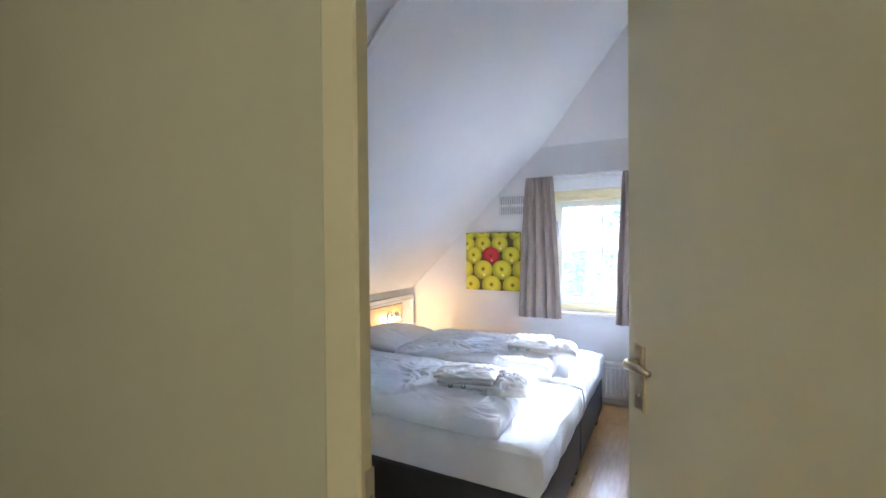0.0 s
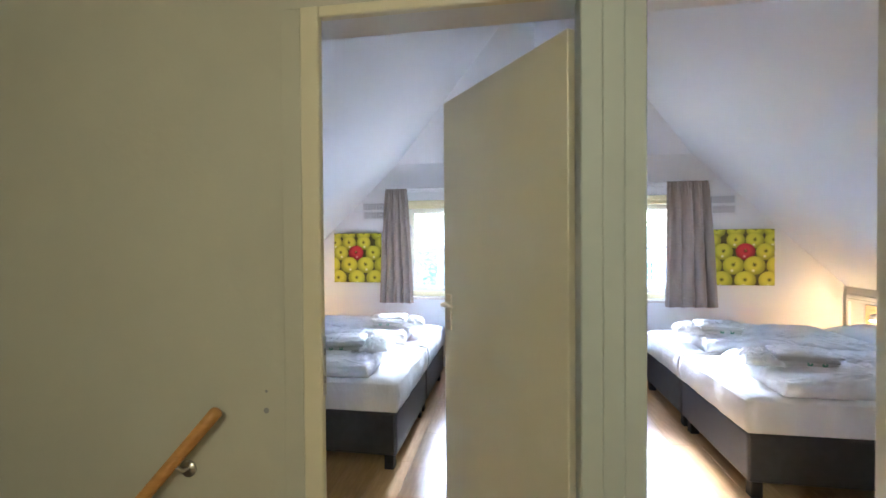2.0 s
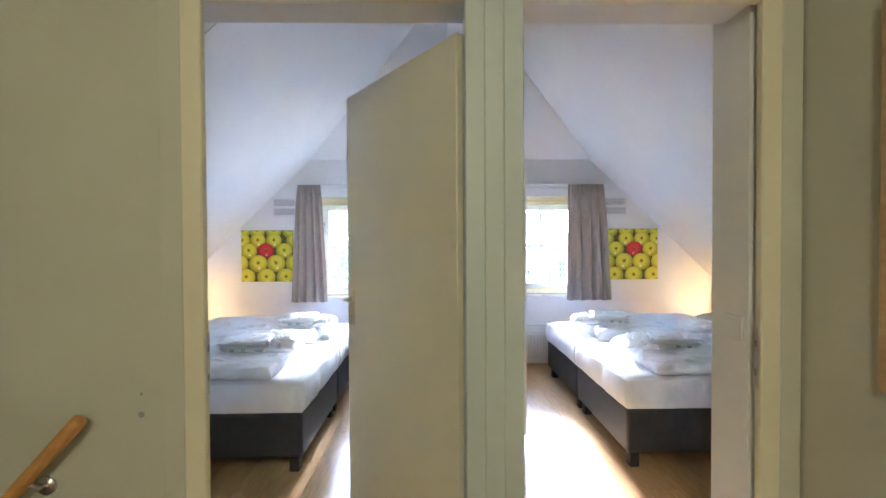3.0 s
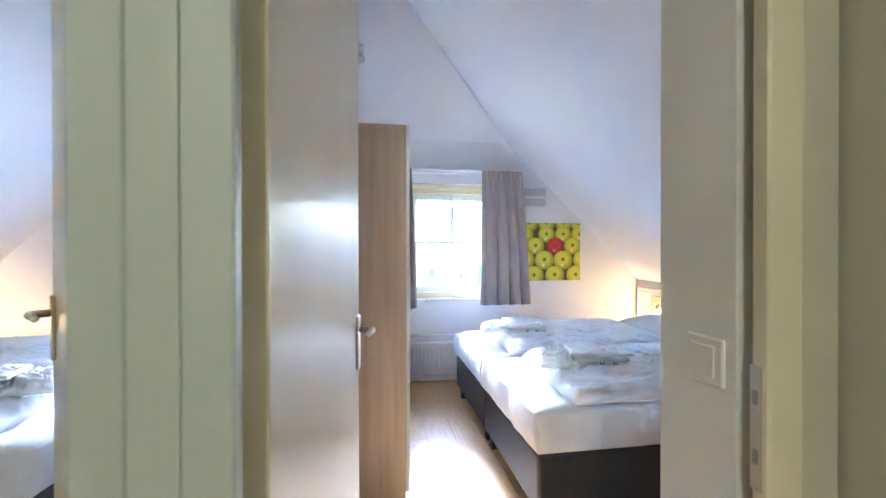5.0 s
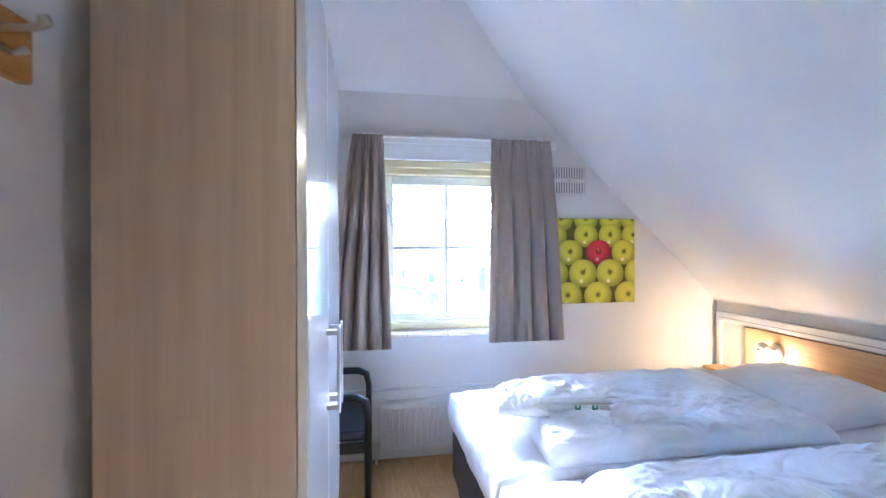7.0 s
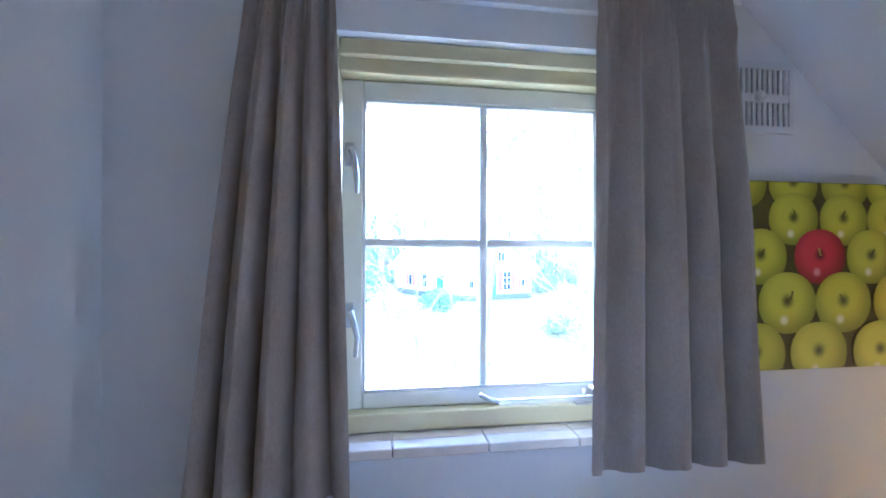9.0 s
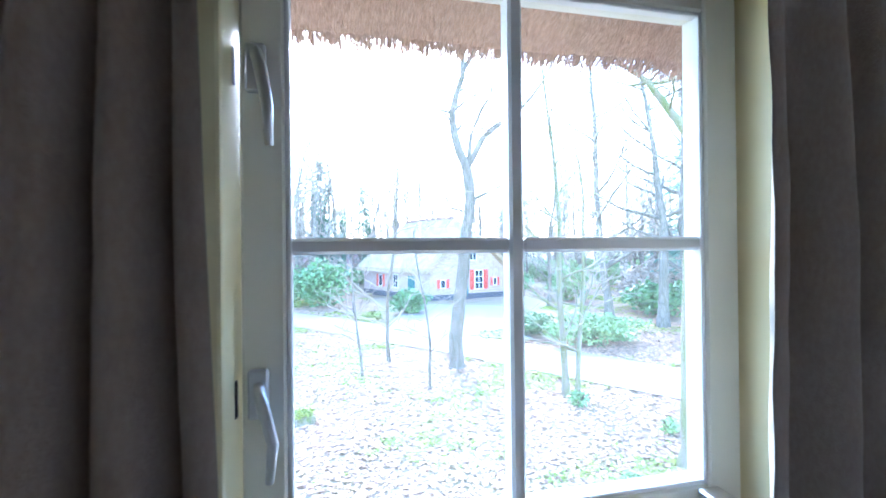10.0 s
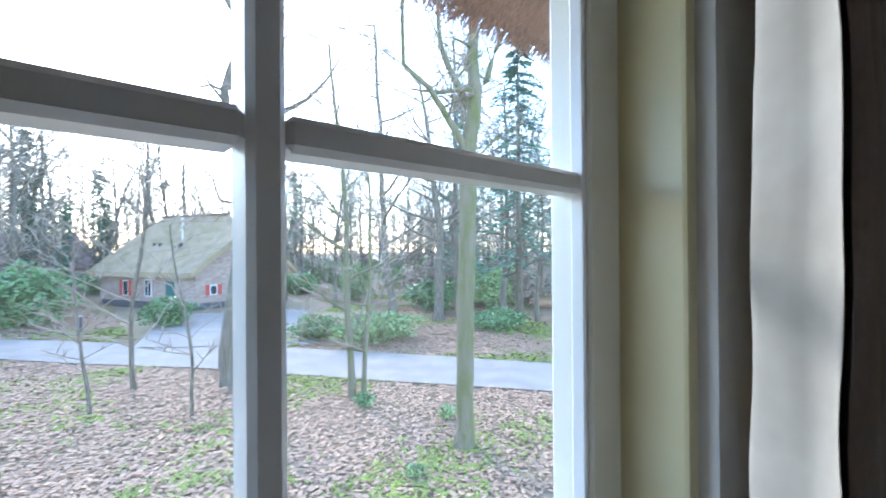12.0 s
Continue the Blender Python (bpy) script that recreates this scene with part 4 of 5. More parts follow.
blades("moss_patches", "moss", 36000, (-8, 34, 8, 46), 0.08, "yellow-green moss and grass beyond the lane", "grass", 15, lambda x, y: far_side(x, y) and green_spot(x * 0.7, y * 0.7), 0.03)


def branchy(trunk, twigs, start, direction, length, radius, depth, rnd, bend=0.12, spread=0.7, thin=0.012):
    """A limb that wanders, thins and forks."""
    pts, rad = [Vector(start)], [radius]
    d = Vector(direction).normalized()
    n = 7 if depth > 1 else 4
    for k in range(n):
        d = (d + Vector((rnd.gauss(0, bend), rnd.gauss(0, bend), rnd.gauss(0.02, bend * 0.6)))).normalized()
        pts.append(pts[-1] + d * length / n)
        rad.append(radius * (1 - 0.72 * (k + 1) / n))
    tube(trunk if depth > 1 else twigs, pts, rad, 9 if radius > 0.1 else (6 if radius > 0.03 else 3), False)
    if depth <= 0:
        return
    for k in range(2, n + 1):
        for _ in range(1 if depth > 1 else 2):
            if rnd.random() < 0.78:
                a = rnd.uniform(0, math.tau)
                side = Vector((math.cos(a), math.sin(a), rnd.uniform(-0.1, 0.6)))
                branchy(trunk, twigs, pts[k], d * (1 - spread * 0.5) + side * spread, length * rnd.uniform(0.35, 0.6), max(rad[k] * 0.62, thin), depth - 1, rnd, bend * 1.4, spread, thin)


def bare_tree(at, height, radius, lean, seed, mat, label, low=0.35, depth=3, thin=0.012):
    rnd = random.Random(seed)
    z0 = ground_z(*at) - 0.05
    d = thing("bare_tree", (*at, z0), label, "tree", "bare trees in the wood")
    trunk, twigs = bmesh.new(), bmesh.new()
    pts, rad = [Vector((*at, z0))], [radius * 1.45]
    dirn = Vector((lean[0], lean[1], 1)).normalized()
    n = 12
    for k in range(n):
        dirn = (dirn + Vector((rnd.gauss(0, 0.06), rnd.gauss(0, 0.06), 0.04))).normalized()
        pts.append(pts[-1] + dirn * height / n)
        rad.append(radius * (1 - 0.75 * (k + 1) / n) + 0.01)
    tube(trunk, pts, rad, 12, False)
    for k in range(int(n * low), n + 1):
        for _ in range(2):
            if rnd.random() < 0.75:
                a = rnd.uniform(0, math.tau)
                branchy(trunk, twigs, pts[k], Vector((math.cos(a), math.sin(a), rnd.uniform(0.25, 0.9))), height * rnd.uniform(0.16, 0.32), rad[k] * 0.55, depth - 1, rnd, thin=thin)
    part("trunk", trunk, mat, d, "", True)
    part("crown", twigs, "twig", d, "bare winter twigs")
    return d


def shaped_tree(at, side, limbs, mat, label, seed, twig_len):
    """A tree with a known habit: limbs are (offset, height) lines in the plane along side, with end radii."""
    d = thing("bare_tree", (*at, GROUND - 0.05), label, "tree", "bare trees in the wood")
    rnd = random.Random(seed)
    trunk, twigs = bmesh.new(), bmesh.new()
    for shape, r0, r1, twig in limbs:
        pts = [Vector((at[0] + side[0] * s, at[1] + side[1] * s + 0.10 * rnd.gauss(0, 1) * (k > 0 and twig > 0), z)) for k, (s, z) in enumerate(shape)]
        fine = [pts[0]]
        for p, q in zip(pts, pts[1:]):
            fine += [p.lerp(q, 0.5) + Vector((rnd.gauss(0, 0.02), rnd.gauss(0, 0.02), 0)), q]
        n = len(fine)
        rad = [r0 + (r1 - r0) * k / (n - 1) for k in range(n)]
        if twig == 0:
            rad[0] *= 1.35
        tube(trunk, fine, rad, 12, False)
        for k in range(2, n):
            for _ in range(twig):
                a = rnd.uniform(0, math.tau)
                branchy(trunk, twigs, fine[k], Vector((math.cos(a), math.sin(a), rnd.uniform(0.1, 0.8))), twig_len * rnd.uniform(0.6, 1.5), rad[k] * 0.45, 2, rnd, 0.2, 0.7, 0.008)
    part("trunk", trunk, mat, d, "", True)
    part("crown", twigs, "twig", d, "bare winter twigs")


shaped_tree((5.10, 17.72), (0.95, -0.30), (
    ([(0, GROUND - 0.05), (-0.02, -2.3), (-0.05, -1.6), (0.10, -0.3), (0.30, 1.5), (0.50, 3.0), (0.38, 4.1)], 0.27, 0.17, 0),
    ([(0.38, 4.1), (0.0, 5.1), (-0.08, 6.0), (0.28, 7.2), (0.30, 8.6), (0.45, 9.8), (0.9, 11.5)], 0.16, 0.03, 1),
    ([(0.38, 4.1), (0.95, 5.1), (1.6, 5.6), (2.2, 6.0), (2.9, 6.8), (3.5, 7.9)], 0.12, 0.02, 1),
    ([(0.45, 4.3), (0.55, 5.2), (0.85, 6.0), (1.25, 6.6), (1.3, 7.3), (1.7, 8.0)], 0.08, 0.02, 1),
    ([(0.30, 7.4), (0.75, 8.2), (1.3, 8.9), (1.7, 10.2)], 0.09, 0.02, 1),
    ([(0.28, 8.2), (-0.3, 9.2), (-1.0, 10.0), (-1.6, 11.2)], 0.09, 0.02, 1),
    ([(0.0, 5.9), (-0.45, 6.1), (-0.8, 6.0), (-1.1, 6.4)], 0.05, 0.012, 1),
    ([(0.50, 3.0), (1.2, 3.3), (1.9, 3.7), (2.3, 3.6)], 0.06, 0.012, 1),
    ([(0.40, 2.6), (-0.2, 2.8), (-0.4, 3.4), (-0.9, 3.8)], 0.05, 0.012, 1)), "bark", "bare oak with a crooked forked trunk beside the lane", 8, 1.5)
shaped_tree((7.55, 10.35), (0.95, -0.30), (
    ([(0, GROUND - 0.05), (0.02, -1.8), (0.05, -0.6), (0.10, 0.9), (0.14, 2.4), (0.16, 3.4)], 0.18, 0.165, 0),
    ([(0.16, 3.4), (0.20, 4.4), (0.28, 5.3), (0.30, 6.8), (0.5, 8.6)], 0.165, 0.05, 1),
    ([(0.14, 3.1), (-0.15, 3.6), (-0.42, 4.05), (-0.7, 4.35), (-1.0, 4.9), (-1.25, 6.0)], 0.085, 0.03, 1),
    ([(0.18, 4.1), (-0.15, 4.6), (-0.4, 5.3), (-0.5, 6.6)], 0.09, 0.03, 1),
    ([(0.20, 4.2), (0.55, 4.7), (0.8, 5.4), (1.3, 6.4)], 0.085, 0.03, 1),
    ([(0.15, 3.0), (0.5, 3.25), (0.95, 3.6), (1.4, 3.7)], 0.035, 0.01, 1)), "mossbark", "bare tree with a straight mossy trunk near the house", 4, 0.9)
bare_tree((16.6, 22.0), 13.0, 0.25, (0.0, 0.0), 14, "bark", "dark bare tree beyond the lane", 0.4)
bare_tree((2.92, 18.9), 8.0, 0.055, (0.0, 0.0), 5, "bark", "thin upright bare sapling on the leaf litter", 0.2, 2)
bare_tree((3.79, 15.75), 4.6, 0.035, (-0.02, 0.0), 6, "bark", "very thin bare sapling on the leaf litter", 0.3, 2)
bare_tree((1.95, 17.3), 4.2, 0.035, (0.02, 0.0), 16, "bark", "very thin bare sapling on the leaf litter", 0.3, 2)
bare_tree((7.25, 14.3), 9.5, 0.085, (0.0, 0.03), 7, "mossbark", "slim bare tree with several mossy stems", 0.2)
bare_tree((7.50, 14.15), 7.5, 0.06, (0.09, 0.0), 8, "mossbark", "slim leaning bare stem beside a mossy tree", 0.2)
bare_tree((-2.87, 19.7), 12.0, 0.16, (0.0, 0.0), 9, "bark", "tall bare tree with a dark trunk", 0.3)


def leafy(bm, centre, radii, count, size, rnd, droop=0.0):
    """A loose clump of small leaves with gaps and an uneven rim."""
    for _ in range(count):
        while True:
            p = Vector((rnd.uniform(-1, 1), rnd.uniform(-1, 1), rnd.uniform(-1, 1)))
            if 0.3 < p.length < 1:
                break
        lump = 0.75 + 0.5 * noise.noise(p * 2.2 + Vector(centre))
        c = Vector(centre) + Vector((p.x * radii[0], p.y * radii[1], p.z * radii[2])) * lump
        a = Vector((rnd.gauss(0, 1), rnd.gauss(0, 1), rnd.gauss(0, 0.6) - droop)).normalized() * size * rnd.uniform(0.6, 1.3)
        b = a.cross(Vector((rnd.gauss(0, 1), rnd.gauss(0, 1), rnd.gauss(0, 1)))).normalized() * a.length * 0.5
        bm.faces.new([bm.verts.new(c + q) for q in (-a, b, a, -b)])


def bush(at, size, count, leaf, mat, label, seed):
    rnd = random.Random(seed)
    z0 = ground_z(*at)
    d = thing("bush", (*at, z0 - 0.02), label, "bush", "shrubs in the wood")
    st = bmesh.new()
    for _ in range(7):
        a = rnd.uniform(0, math.tau)
        tube(st, [(at[0], at[1], z0 - 0.05), (at[0] + math.cos(a) * size[0] * 0.3, at[1] + math.sin(a) * size[1] * 0.3, z0 + size[2] * 0.7), (at[0] + math.cos(a) * size[0] * 0.6, at[1] + math.sin(a) * size[1] * 0.6, z0 + size[2] * 1.3)], [0.03, 0.02, 0.008], 4, False)
    part("stems", st, "bark", d)
    bm = bmesh.new()
    leafy(bm, (at[0], at[1], z0 + size[2] * 0.85), size, count, leaf, rnd)
    part("foliage", bm, mat, d)
    return d


def conifer(at, height, width, seed, label, bare=0.15):
    rnd = random.Random(seed)
    z0 = ground_z(*at) - 0.05
    d = thing("conifer", (*at, z0), label, "tree", "conifers in the wood")
    part("trunk", rod([(at[0], at[1], z0), (at[0], at[1], z0 + height)], [height * 0.014, 0.02], 8), "bark", d, "", True)
    bm = bmesh.new()
    levels = int(height * 2.2)
    for k in range(levels):
        f = bare + (1 - bare) * k / levels
        r = width * (1 - f) ** 0.8 + 0.15
        for _ in range(7):
            a = rnd.uniform(0, math.tau)
            ln = r * rnd.uniform(0.5, 1.1)
            z = z0 + f * height
            for s in range(7):
                q = (s + 1) / 7
                c = Vector((at[0] + math.cos(a) * ln * q, at[1] + math.sin(a) * ln * q, z - 0.35 * ln * q * q + rnd.uniform(-0.1, 0.1)))
                for _ in range(3):
                    u = Vector((math.cos(a + rnd.gauss(0, 0.9)), math.sin(a + rnd.gauss(0, 0.9)), rnd.uniform(-0.6, 0.1))) * rnd.uniform(0.16, 0.38)
                    w = u.cross(Vector((rnd.gauss(0, 1), rnd.gauss(0, 1), 1))).normalized() * 0.055
                    bm.faces.new([bm.verts.new(c + v) for v in (-u * 0.3, w, u, -w)])
    part("needles", bm, "needle", d)
    return d


bush((5.27, 30.5), (1.35, 1.2, 0.95), 2600, 0.13, "evergreen", "round glossy evergreen shrub beside the driveway", 1)
bush((-0.6, 36.0), (3.0, 2.2, 1.9), 3500, 0.16, "evergreen", "large evergreen rhododendron at the lane", 2)
bush((11.3, 19.6), (2.6, 1.6, 0.75), 4200, 0.09, "bramble", "low green bramble mound beyond the lane", 3)
bush((9.6, 22.0), (1.4, 1.2, 0.6), 1800, 0.09, "bramble", "low green bramble mound beyond the lane", 13)
bush((17.5, 18.5), (2.2, 1.6, 0.6), 2600, 0.10, "evergreen", "low evergreen ground cover under the fir", 4)
bush((23.0, 24.0), (2.4, 2.0, 1.5), 2600, 0.14, "bramble", "fresh green shrub at the wood's edge", 5)
bush((7.2, 13.6), (0.3, 0.3, 0.25), 260, 0.06, "evergreen", "small evergreen seedling at a trunk's foot", 6)
bush((8.2, 11.6), (0.25, 0.22, 0.22), 220, 0.05, "bramble", "small evergreen seedling among leaves", 7)
bush((-3.9, 23.4), (1.9, 1.6, 2.3), 6500, 0.11, "needle", "tall dark yew shrub beside the lane", 8)
bush((-7.5, 27.0), (2.2, 2.0, 2.2), 3000, 0.14, "evergreen", "dark evergreen shrub beside the lane", 9)
bush((-1.25, 22.4), (0.35, 0.35, 0.35), 300, 0.07, "needle", "small evergreen seedling at a trunk's foot", 10)
bush((6.19, 10.11), (0.22, 0.2, 0.12), 200, 0.06, "bramble", "fresh green seedling among fallen leaves", 21)
bush((-0.55, 16.15), (0.35, 0.3, 0.14), 260, 0.07, "moss", "yellow-green tuft among fallen leaves", 22)


def mossy_stone(x, y):
    """A low weathered boulder, half sunk, with a cap of moss."""
    z = ground_z(x, y)
    d = thing("boulder", (x, y, z), "low grey boulder with a moss cap among fallen leaves", "stone")
    bm = bmesh.new()
    bmesh.ops.create_icosphere(bm, subdivisions=4, radius=1.0)
    for v in bm.verts:
        v.co *= 1 + 0.25 * noise.noise(v.co * 1.6)
        v.co = Vector((x + 0.42 * v.co.x, y + 0.30 * v.co.y, z + 0.02 + 0.20 * v.co.z))
    part("rock", bm, "mossbark", d, "", True)
    rnd = random.Random(9)
    bm = bmesh.new()
    leafy(bm, (x, y, z + 0.22), (0.46, 0.34, 0.10), 1100, 0.035, rnd)
    part("moss", bm, "moss", d, "yellow-green moss")


mossy_stone(0.43, 14.2)
conifer((18.9, 18.3), 15.0, 4.2, 1, "dark fir with drooping branches beyond the lane", 0.22)
conifer((22.0, 26.0), 15.0, 2.8, 2, "dark fir at the wood's edge", 0.2)
conifer((27.0, 21.0), 15.0, 3.0, 3, "dark fir at the wood's edge", 0.12)
conifer((-5.6, 24.0), 14.0, 3.8, 4, "dark fir beside the lane", 0.1)
conifer((-9.0, 31.0), 14.0, 2.6, 5, "dark fir beside the lane", 0.1)
bare_tree((-1.25, 22.45), 9.0, 0.07, (0.0, 0.0), 30, "bark", "slender bare tree beside the lane", 0.3, 2)

# ivy-clad trunks behind the farmhouse
for k, (x, y, h) in enumerate(((-1.0, 47.0, 9.0), (0.8, 52.0, 10.0), (-4.5, 45.0, 9.5), (3.6, 55.0, 9.0))):
    t = bare_tree((x, y), h + 4, 0.22, (0.0, 0.0), 60 + k, "bark", "bare tree wrapped in dark ivy", 0.5, 2)
    bm, rnd = bmesh.new(), random.Random(k)
    for j in range(12):
        leafy(bm, (x, y, GROUND + 0.8 + h * 0.75 * j / 12), (0.75, 0.75, 0.7), 110, 0.16, rnd)
    part("ivy", bm, "ivy", t, "dark climbing ivy")

# the wood all round: a few kinds of bare tree, repeated
kinds = [bare_tree((40.0 + 3 * k, 60.0), 13.0 + k, 0.15 + 0.02 * k, (0, 0), 100 + k, "bark", "tall bare tree in the winter wood", 0.2, 3, 0.028) for k in range(4)]
rnd = random.Random(12)
placed = 0
while placed < 230:
    x, y = rnd.uniform(-45, 80), rnd.uniform(16, 90)
    if y - road_mid(x) < 4 or (0 < x < 15 and 12 < y < 50) or (x < 14 and y < 40 and x > -3):
        continue
    s = rnd.uniform(0.75, 1.15)
    copy_thing(kinds[rnd.randrange(4)], pose(x, y, GROUND, 0, 0, rnd.uniform(0, 360)) @ Matrix.Diagonal((s, s, s, 1)))
    placed += 1
kbush = [bush((44.0 + 5 * k, 66.0), (2.2, 2.0, 1.2 + 0.3 * k), 1500, 0.17, ("evergreen", "bramble", "twig")[k], ("evergreen undergrowth in the wood", "green bramble undergrowth in the wood", "brown bare undergrowth in the wood")[k], 70 + k) for k in range(3)]
for k in range(210):
    x, y = rnd.uniform(-40, 75), rnd.uniform(18, 85)
    if y - road_mid(x) < 4 or (0 < x < 16 and 12 < y < 48):
        continue
    copy_thing(kbush[k % 3], pose(x, y, GROUND, 0, 0, rnd.uniform(0, 360)))


ktree = conifer((60.0, 70.0), 13.0, 2.6, 9, "dark conifer deep in the winter wood", 0.1)
for k in range(40):
    x, y = rnd.uniform(-40, 75), rnd.uniform(45, 90)
    s = rnd.uniform(0.6, 1.1)
    copy_thing(ktree, pose(x, y, GROUND, 0, 0, rnd.uniform(0, 360)) @ Matrix.Diagonal((s, s, s, 1)))


# ---- the farmhouse across the lane ----
def farmhouse():
    """Low thatched brick house: gable towards the lane, long side running back."""
    c, g, l = Vector((7.6, 36.3, GROUND)), Vector((6.6, 1.6, 0)), Vector((-4.7, 8.6, 0))
    d = thing("farmhouse", tuple(c), "low brick farmhouse with a mossy thatched roof", "house", kind="")
    u, v, up = g.normalized(), l.normalized(), Vector((0, 0, 1))
    wg, wl, eave, rid = g.length, l.length, 2.5, 6.3

    def at(a, b, h):
        return c + u * a + v * b + up * h

    def quadbox(bm, a0, a1, b0, b1, h0, h1):
        q = [bm.verts.new(at(a, b, h)) for h in (h0, h1) for b in (b0, b1) for a in (a0, a1)]
        for f in ((0, 2, 3, 1), (4, 5, 7, 6), (0, 1, 5, 4), (2, 6, 7, 3), (0, 4, 6, 2), (1, 3, 7, 5)):
            bm.faces.new([q[i] for i in f])
        return bm
    bm = bmesh.new()
    f = [(0, 0), (wg, 0), (wg, eave), (wg * 0.68, 4.6), (wg * 0.32, 4.6), (0, eave)]
    a = [bm.verts.new(at(x, 0, z)) for x, z in f]
    b = [bm.verts.new(at(x, wl, z)) for x, z in f]
    bm.faces.new(a), bm.faces.new(b[::-1])
    for k in range(6):
        bm.faces.new((a[k], a[(k + 1) % 6], b[(k + 1) % 6], b[k]))
    wall = part("wall", bm, "brick", d, "pale weathered brick")
    part("plinth", quadbox(bmesh.new(), -0.03, wg + 0.03, -0.03, wl + 0.03, -0.1, 0.45), "plinth", d)
    # bricks courses near the gable, as shallow bands
    for k in range(14):
        part("brick_course", quadbox(bmesh.new(), 0.02, wg - 0.02, -0.012, 0, 0.5 + 0.14 * k, 0.61 + 0.14 * k), "brick", wall)
    mid = wg / 2
    lo = 0.45
    bm = bmesh.new()
    ring = lambda off: [at(-0.55, -0.45, eave - 0.35 + off), at(-0.55, wl + 0.4, eave - 0.35 + off), at(wg + 0.55, wl + 0.4, eave - 0.35 + off), at(wg + 0.55, -0.45, eave - 0.35 + off)]  # noqa: E731
    for off, s in ((0.0, 1), (0.38, -1)):
        p = [bm.verts.new(q) for q in ring(off)]
        h0 = bm.verts.new(at(wg * 0.30, -0.55, 4.35 + off)), bm.verts.new(at(wg * 0.70, -0.55, 4.35 + off))
        h1 = bm.verts.new(at(wg * 0.30, wl + 0.5, 4.35 + off)), bm.verts.new(at(wg * 0.70, wl + 0.5, 4.35 + off))
        r0, r1 = bm.verts.new(at(mid, 1.6, rid + off)), bm.verts.new(at(mid, wl - 1.6, rid + off))
        bm.faces.new((p[0], h0[0], r0, r1, h1[0], p[1]))
        bm.faces.new((p[3], h0[1], r0, r1, h1[1], p[2]))
        bm.faces.new((h0[0], h0[1], r0)), bm.faces.new((h1[0], h1[1], r1))
        keep = [p[0], h0[0], h0[1], p[3], p[2], h1[1], h1[0], p[1]]
        if s > 0:
            first = keep
        else:
            for k in range(8):
                bm.faces.new((first[k], first[(k + 1) % 8], keep[(k + 1) % 8], keep[k]))
    roof = part("roof", bm, "oldthatch", d, "grey mossy thatch with a hipped end")
    part("ridge", quadbox(bmesh.new(), mid - 0.18, mid + 0.18, 1.5, wl - 1.5, rid + 0.30, rid + 0.46), "ridge", roof)
    for b_ in (5.5, 6.1, 3.4):
        part("roof_vent", quadbox(bmesh.new(), mid * 0.42 - 0.10, mid * 0.42 + 0.10, b_, b_ + 0.2, 4.05, 4.55), "plinth", roof)
    part("flue", rod([at(mid * 0.55, 4.0, 4.6), at(mid * 0.55, 4.0, 6.4)], 0.1, 8), "steel", roof)

    def opening(face, a0, w, h0, h, shut, kind="window"):
        o = (lambda p, q, r, s, z0, z1: quadbox(bmesh.new(), p, q, -s, -r, z0, z1)) if face == "gable" else (lambda p, q, r, s, z0, z1: quadbox(bmesh.new(), -s, -r, p, q, z0, z1))
        w_ = part(kind, o(a0, a0 + w, 0.0, 0.03, h0, h0 + h), "teal" if kind == "door" else "housewhite", d, "dark green door" if kind == "door" else "white window")
        if kind == "window":
            n = 2 if w > 0.6 else 1
            for i in range(n):
                for j in range(3 if h > 1.2 else 1):
                    m = 3 if h > 1.2 else 1
                    part("pane", o(a0 + 0.07 + i * (w - 0.08) / n, a0 + (i + 1) * (w - 0.08) / n, 0.03, 0.04, h0 + 0.07 + j * (h - 0.08) / m, h0 + (j + 1) * (h - 0.08) / m), "pane", w_)
        if shut:
            for p in (a0 - w * 0.55, a0 + w + w * 0.05):
                part("shutter", o(p, p + w * 0.5, 0.005, 0.05, h0, h0 + h), "shutter", w_, "red shutter")
    opening("gable", 0.9, 0.5, 0.95, 0.7, True)
    opening("gable", 2.55, 0.85, 0.3, 2.05, False, "door")
    opening("gable", 4.0, 0.8, 0.75, 1.6, True)
    opening("gable", 5.75, 0.4, 1.0, 0.7, True)
    opening("gable", 3.5, 0.7, 3.1, 0.85, False)
    opening("side", 1.9, 0.9, 0.4, 1.5, False, "door")
    opening("side", 4.2, 0.7, 0.8, 1.2, False)
    opening("side", 6.6, 0.6, 0.8, 1.1, True)


farmhouse()


def far_house(x, y, turn):
    d = thing("far_house", (x, y, GROUND, 0, 0, turn), "distant brick house with an orange-brown roof", "house")
    inv = d.matrix_basis
    bm = boxes((-5, 5, -3, 3, 0, 2.6))
    bm.transform(inv)
    w = part("wall", bm, "brick", d)
    bm = bmesh.new()
    a = [bm.verts.new(q) for q in ((-5.5, -3.6, 2.3), (5.5, -3.6, 2.3), (5.5, 3.6, 2.3), (-5.5, 3.6, 2.3), (-3.5, 0, 6), (3.5, 0, 6))]
    for f in ((0, 1, 5, 4), (2, 3, 4, 5), (1, 2, 5), (3, 0, 4), (3, 2, 1, 0)):
        bm.faces.new([a[i] for i in f])
    bm.transform(inv)
    part("roof", bm, "ridge", d)
    for k in range(3):
        bm = boxes((-3.5 + 2.8 * k, -2.5 + 2.8 * k, -3.04, -3.0, 0.9, 2.0))
        bm.transform(inv)
        part("window", bm, "housewhite", w)


far_house(-2.0, 64.0, 20)


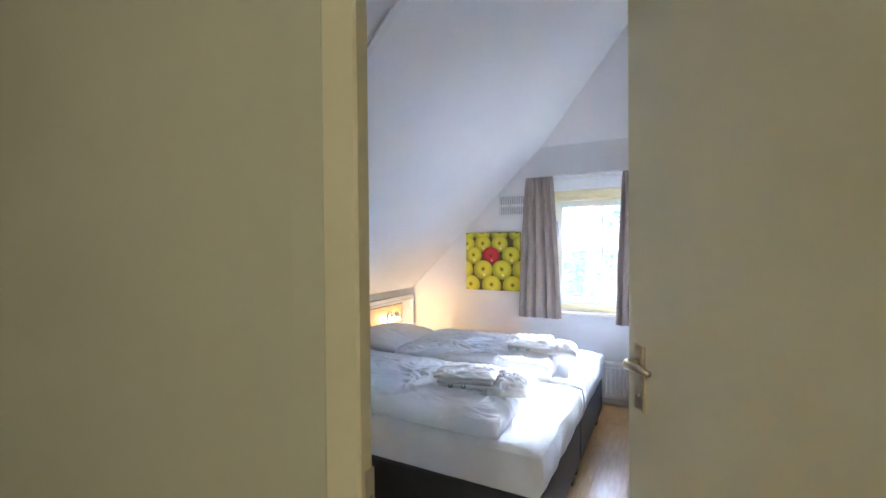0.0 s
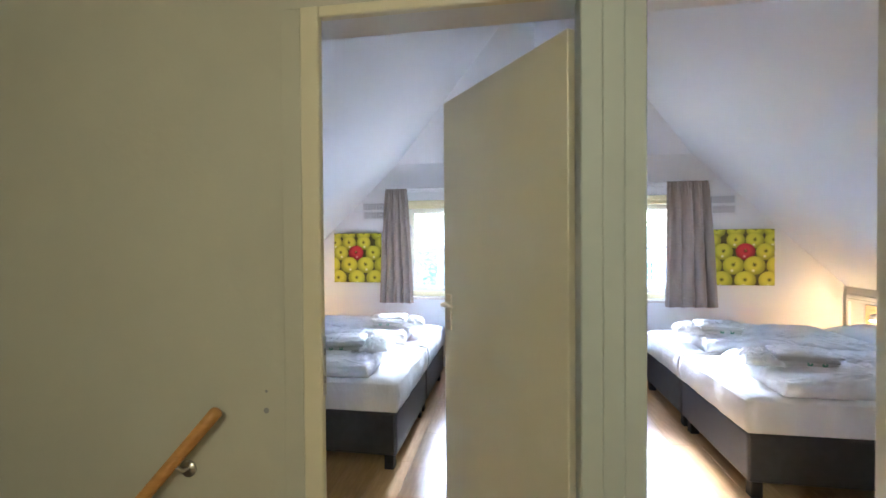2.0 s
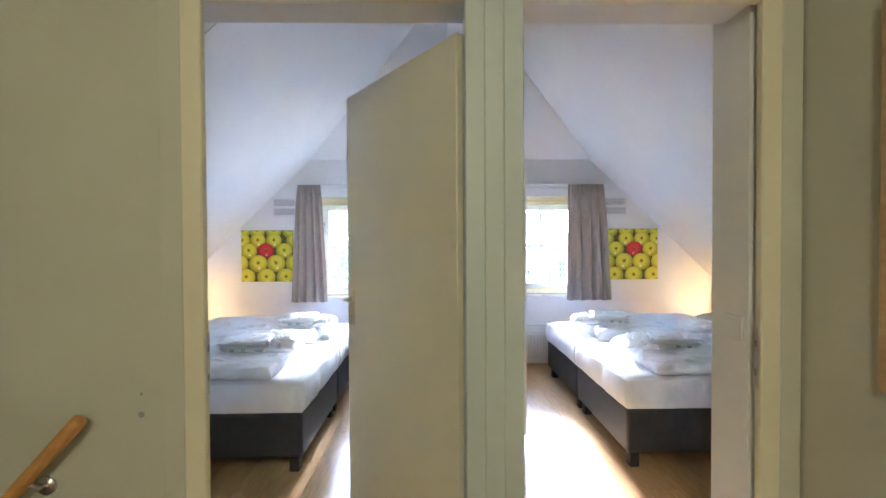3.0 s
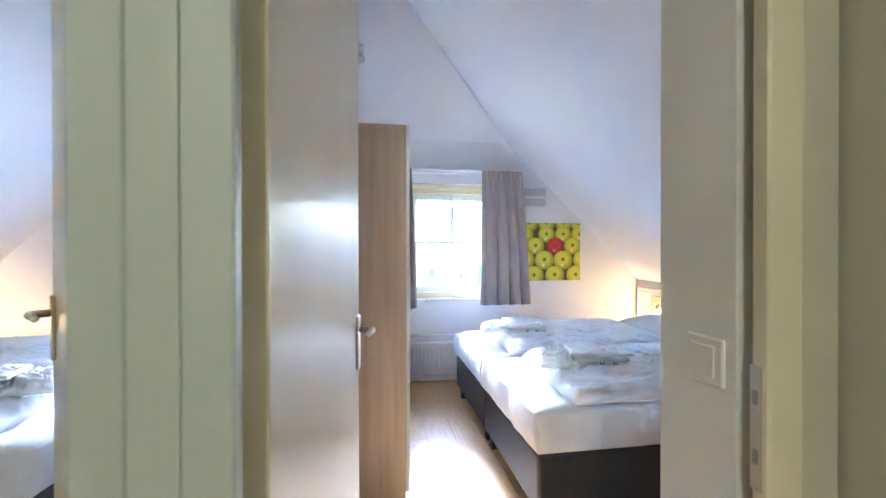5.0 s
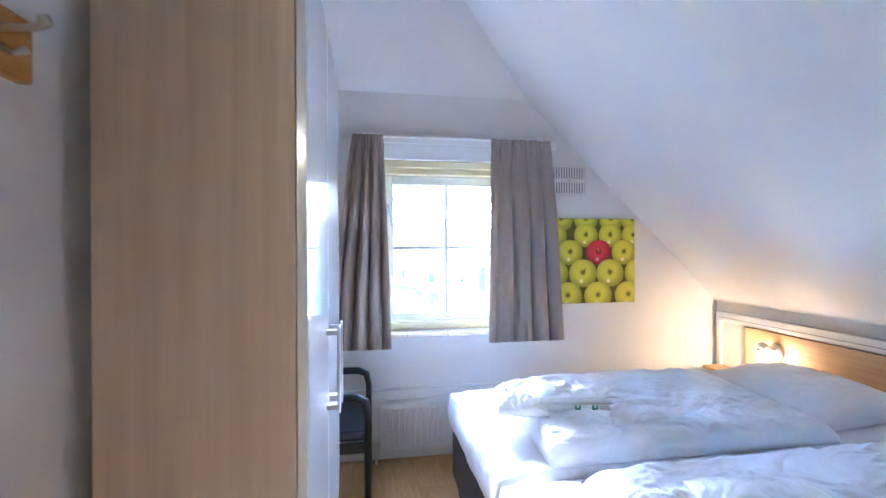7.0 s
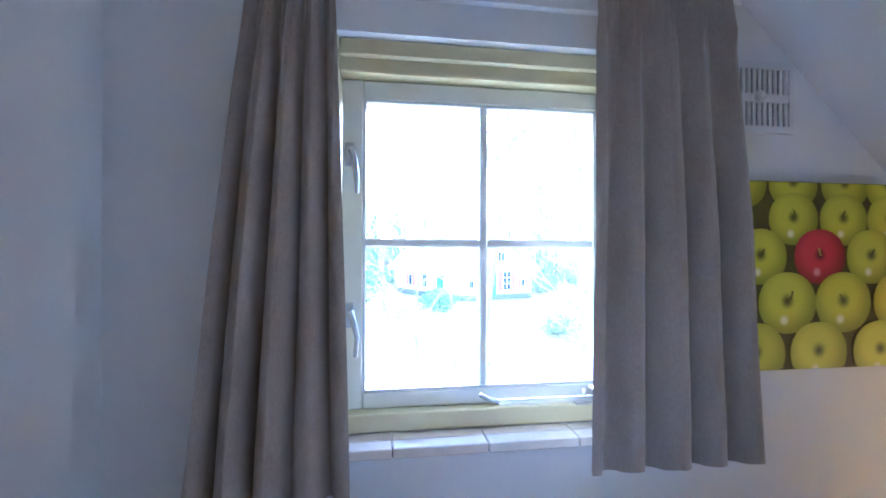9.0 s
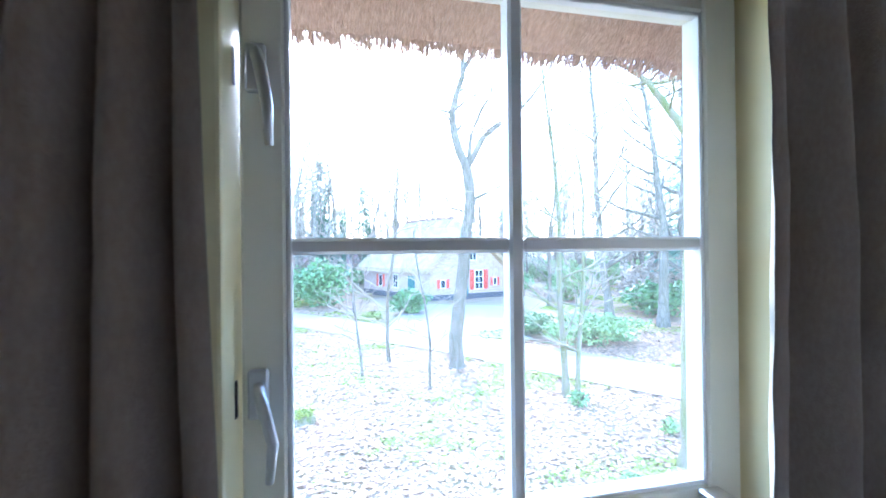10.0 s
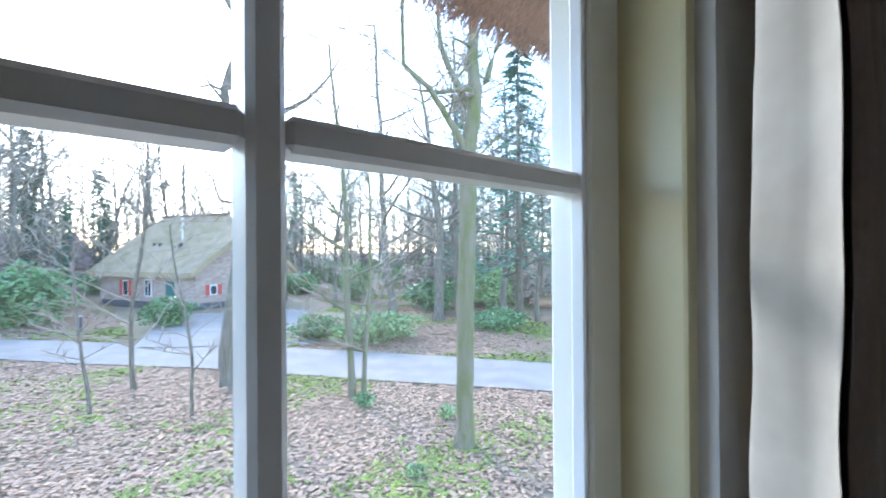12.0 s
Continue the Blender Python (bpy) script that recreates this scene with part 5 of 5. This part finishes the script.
def street_lamp(x, y):
    z = ground_z(x, y)
    d = thing("street_lamp", (x, y, z), "slim grey lamp post with a flat round head", "street lamp")
    part("post", rod([(x, y, z - 0.1), (x, y, z + 0.8), (x, y, z + 0.82), (x, y, z + 3.5)], [0.075, 0.075, 0.05, 0.045], 10), "lamp", d, "", True)
    h = part("head", rod([(x, y, z + 3.5), (x, y, z + 3.55), (x, y, z + 3.78)], [0.06, 0.16, 0.22], 14), "housewhite", d, "pale lantern head", True)
    part("cap", rod([(x, y, z + 3.78), (x, y, z + 3.84), (x, y, z + 3.88)], [0.30, 0.28, 0.06], 16), "lamp", h, "", True)


street_lamp(-2.65, 28.7)
post = thing("marker_post", (1.8, 31.5, GROUND), "short dark wooden marker post beside the driveway", "post")
part("stake", boxes((1.74, 1.86, 31.44, 31.56, GROUND - 0.1, GROUND + 0.75), bevel=0.01), "plinth", post)
part("cap", boxes((1.70, 1.90, 31.40, 31.60, GROUND + 0.751, GROUND + 0.80), bevel=0.01), "lamp", post)


# ---- own thatched eave above the window ----
def eave():
    d = thing("thatched_eave", (0.83, 4.9, 1.95), "thick brown reed thatch overhanging the window", "eave", kind="structure")
    bm = bmesh.new()
    n = 60
    prof = [(4.562, 2.10), (5.02, 1.97), (5.10, 2.0), (5.13, 2.12), (4.562, 2.75)]
    rows = []
    for k in range(n + 1):
        x = -2.6 + 6.9 * k / n
        rows.append([bm.verts.new((x, y, z + 0.018 * noise.noise((x * 1.7, y, 2)))) for y, z in prof])
    for r, q in zip(rows, rows[1:]):
        for k in range(5):
            bm.faces.new((r[k], r[(k + 1) % 5], q[(k + 1) % 5], q[k]))
    part("thatch", bm, "thatch", d)
    rnd = random.Random(3)
    vs, fs = [], []
    for _ in range(34000):
        x, f = rnd.uniform(-2.3, 4.1), rnd.random()
        y = 4.60 + 0.50 * f
        z = 2.085 - 0.12 * f + (0.03 if f > 0.93 else 0)
        ln = rnd.uniform(0.02, 0.06)
        w = rnd.uniform(0.0012, 0.0026)
        a = Vector((x, y, z + 0.02))
        b = a + Vector((rnd.gauss(0, 0.008), 0.045 + rnd.gauss(0, 0.01), -ln))
        i = len(vs)
        vs += [a + Vector((-w, 0, 0)), a + Vector((w, 0, 0)), b + Vector((w * 0.7, 0, 0)), b + Vector((-w * 0.7, 0, 0)), a + Vector((0, w, 0)), b + Vector((0, w, 0))]
        fs += [(i, i + 1, i + 2, i + 3), (i, i + 4, i + 5, i + 3), (i + 1, i + 2, i + 5, i + 4)]
    me = bpy.data.meshes.new("reed_ends")
    me.from_pydata(vs, [], fs)
    me.materials.append(M["thatch"])
    o = new("reed_ends", me)
    o.parent = d
    me.transform(d.matrix_basis.inverted())
    tagged(o, "ragged cut reed ends", kind="stuff")


eave()

# ---- laminate floor, board by board ----
floor = tagged(new("floor"), "warm oak laminate floor in long boards", "floor", kind="structure")
WB, LB = 0.193, 1.29
board_mesh = mesh_of("floor_board", boxes((0.0006, WB - 0.0006, 0.0006, LB - 0.0006, -0.0115, 0), bevel=0.0008), "laminate")
ends = {}
for k in range(int(7.2 / WB)):
    x = -2.6 + k * WB
    shift = (k * 0.437) % LB
    cuts = [0.78] + [0.78 + shift + LB * j for j in range(4)]
    for a, b in zip(cuts, cuts[1:] + [9]):
        b = min(b, 4.318)
        if b - a < 0.03 or a >= 4.3 or x < -2.2 or x > 3.85:
            continue
        key = round(b - a, 3)
        if key not in ends:
            ends[key] = board_mesh if abs(key - LB) < 1e-3 else mesh_of("floor_board", boxes((0.0006, WB - 0.0006, 0.0006, key - 0.0006, -0.0115, 0), bevel=0.0008), "laminate")
        o = new("floor_board", ends[key])
        o.location = (x, a, 0)
        o.parent = floor
setting("floor_landing", boxes((-0.35, 1.80, -2.5, 0.779, -0.0115, 0)), "laminate", "warm oak laminate on the landing", "floor")
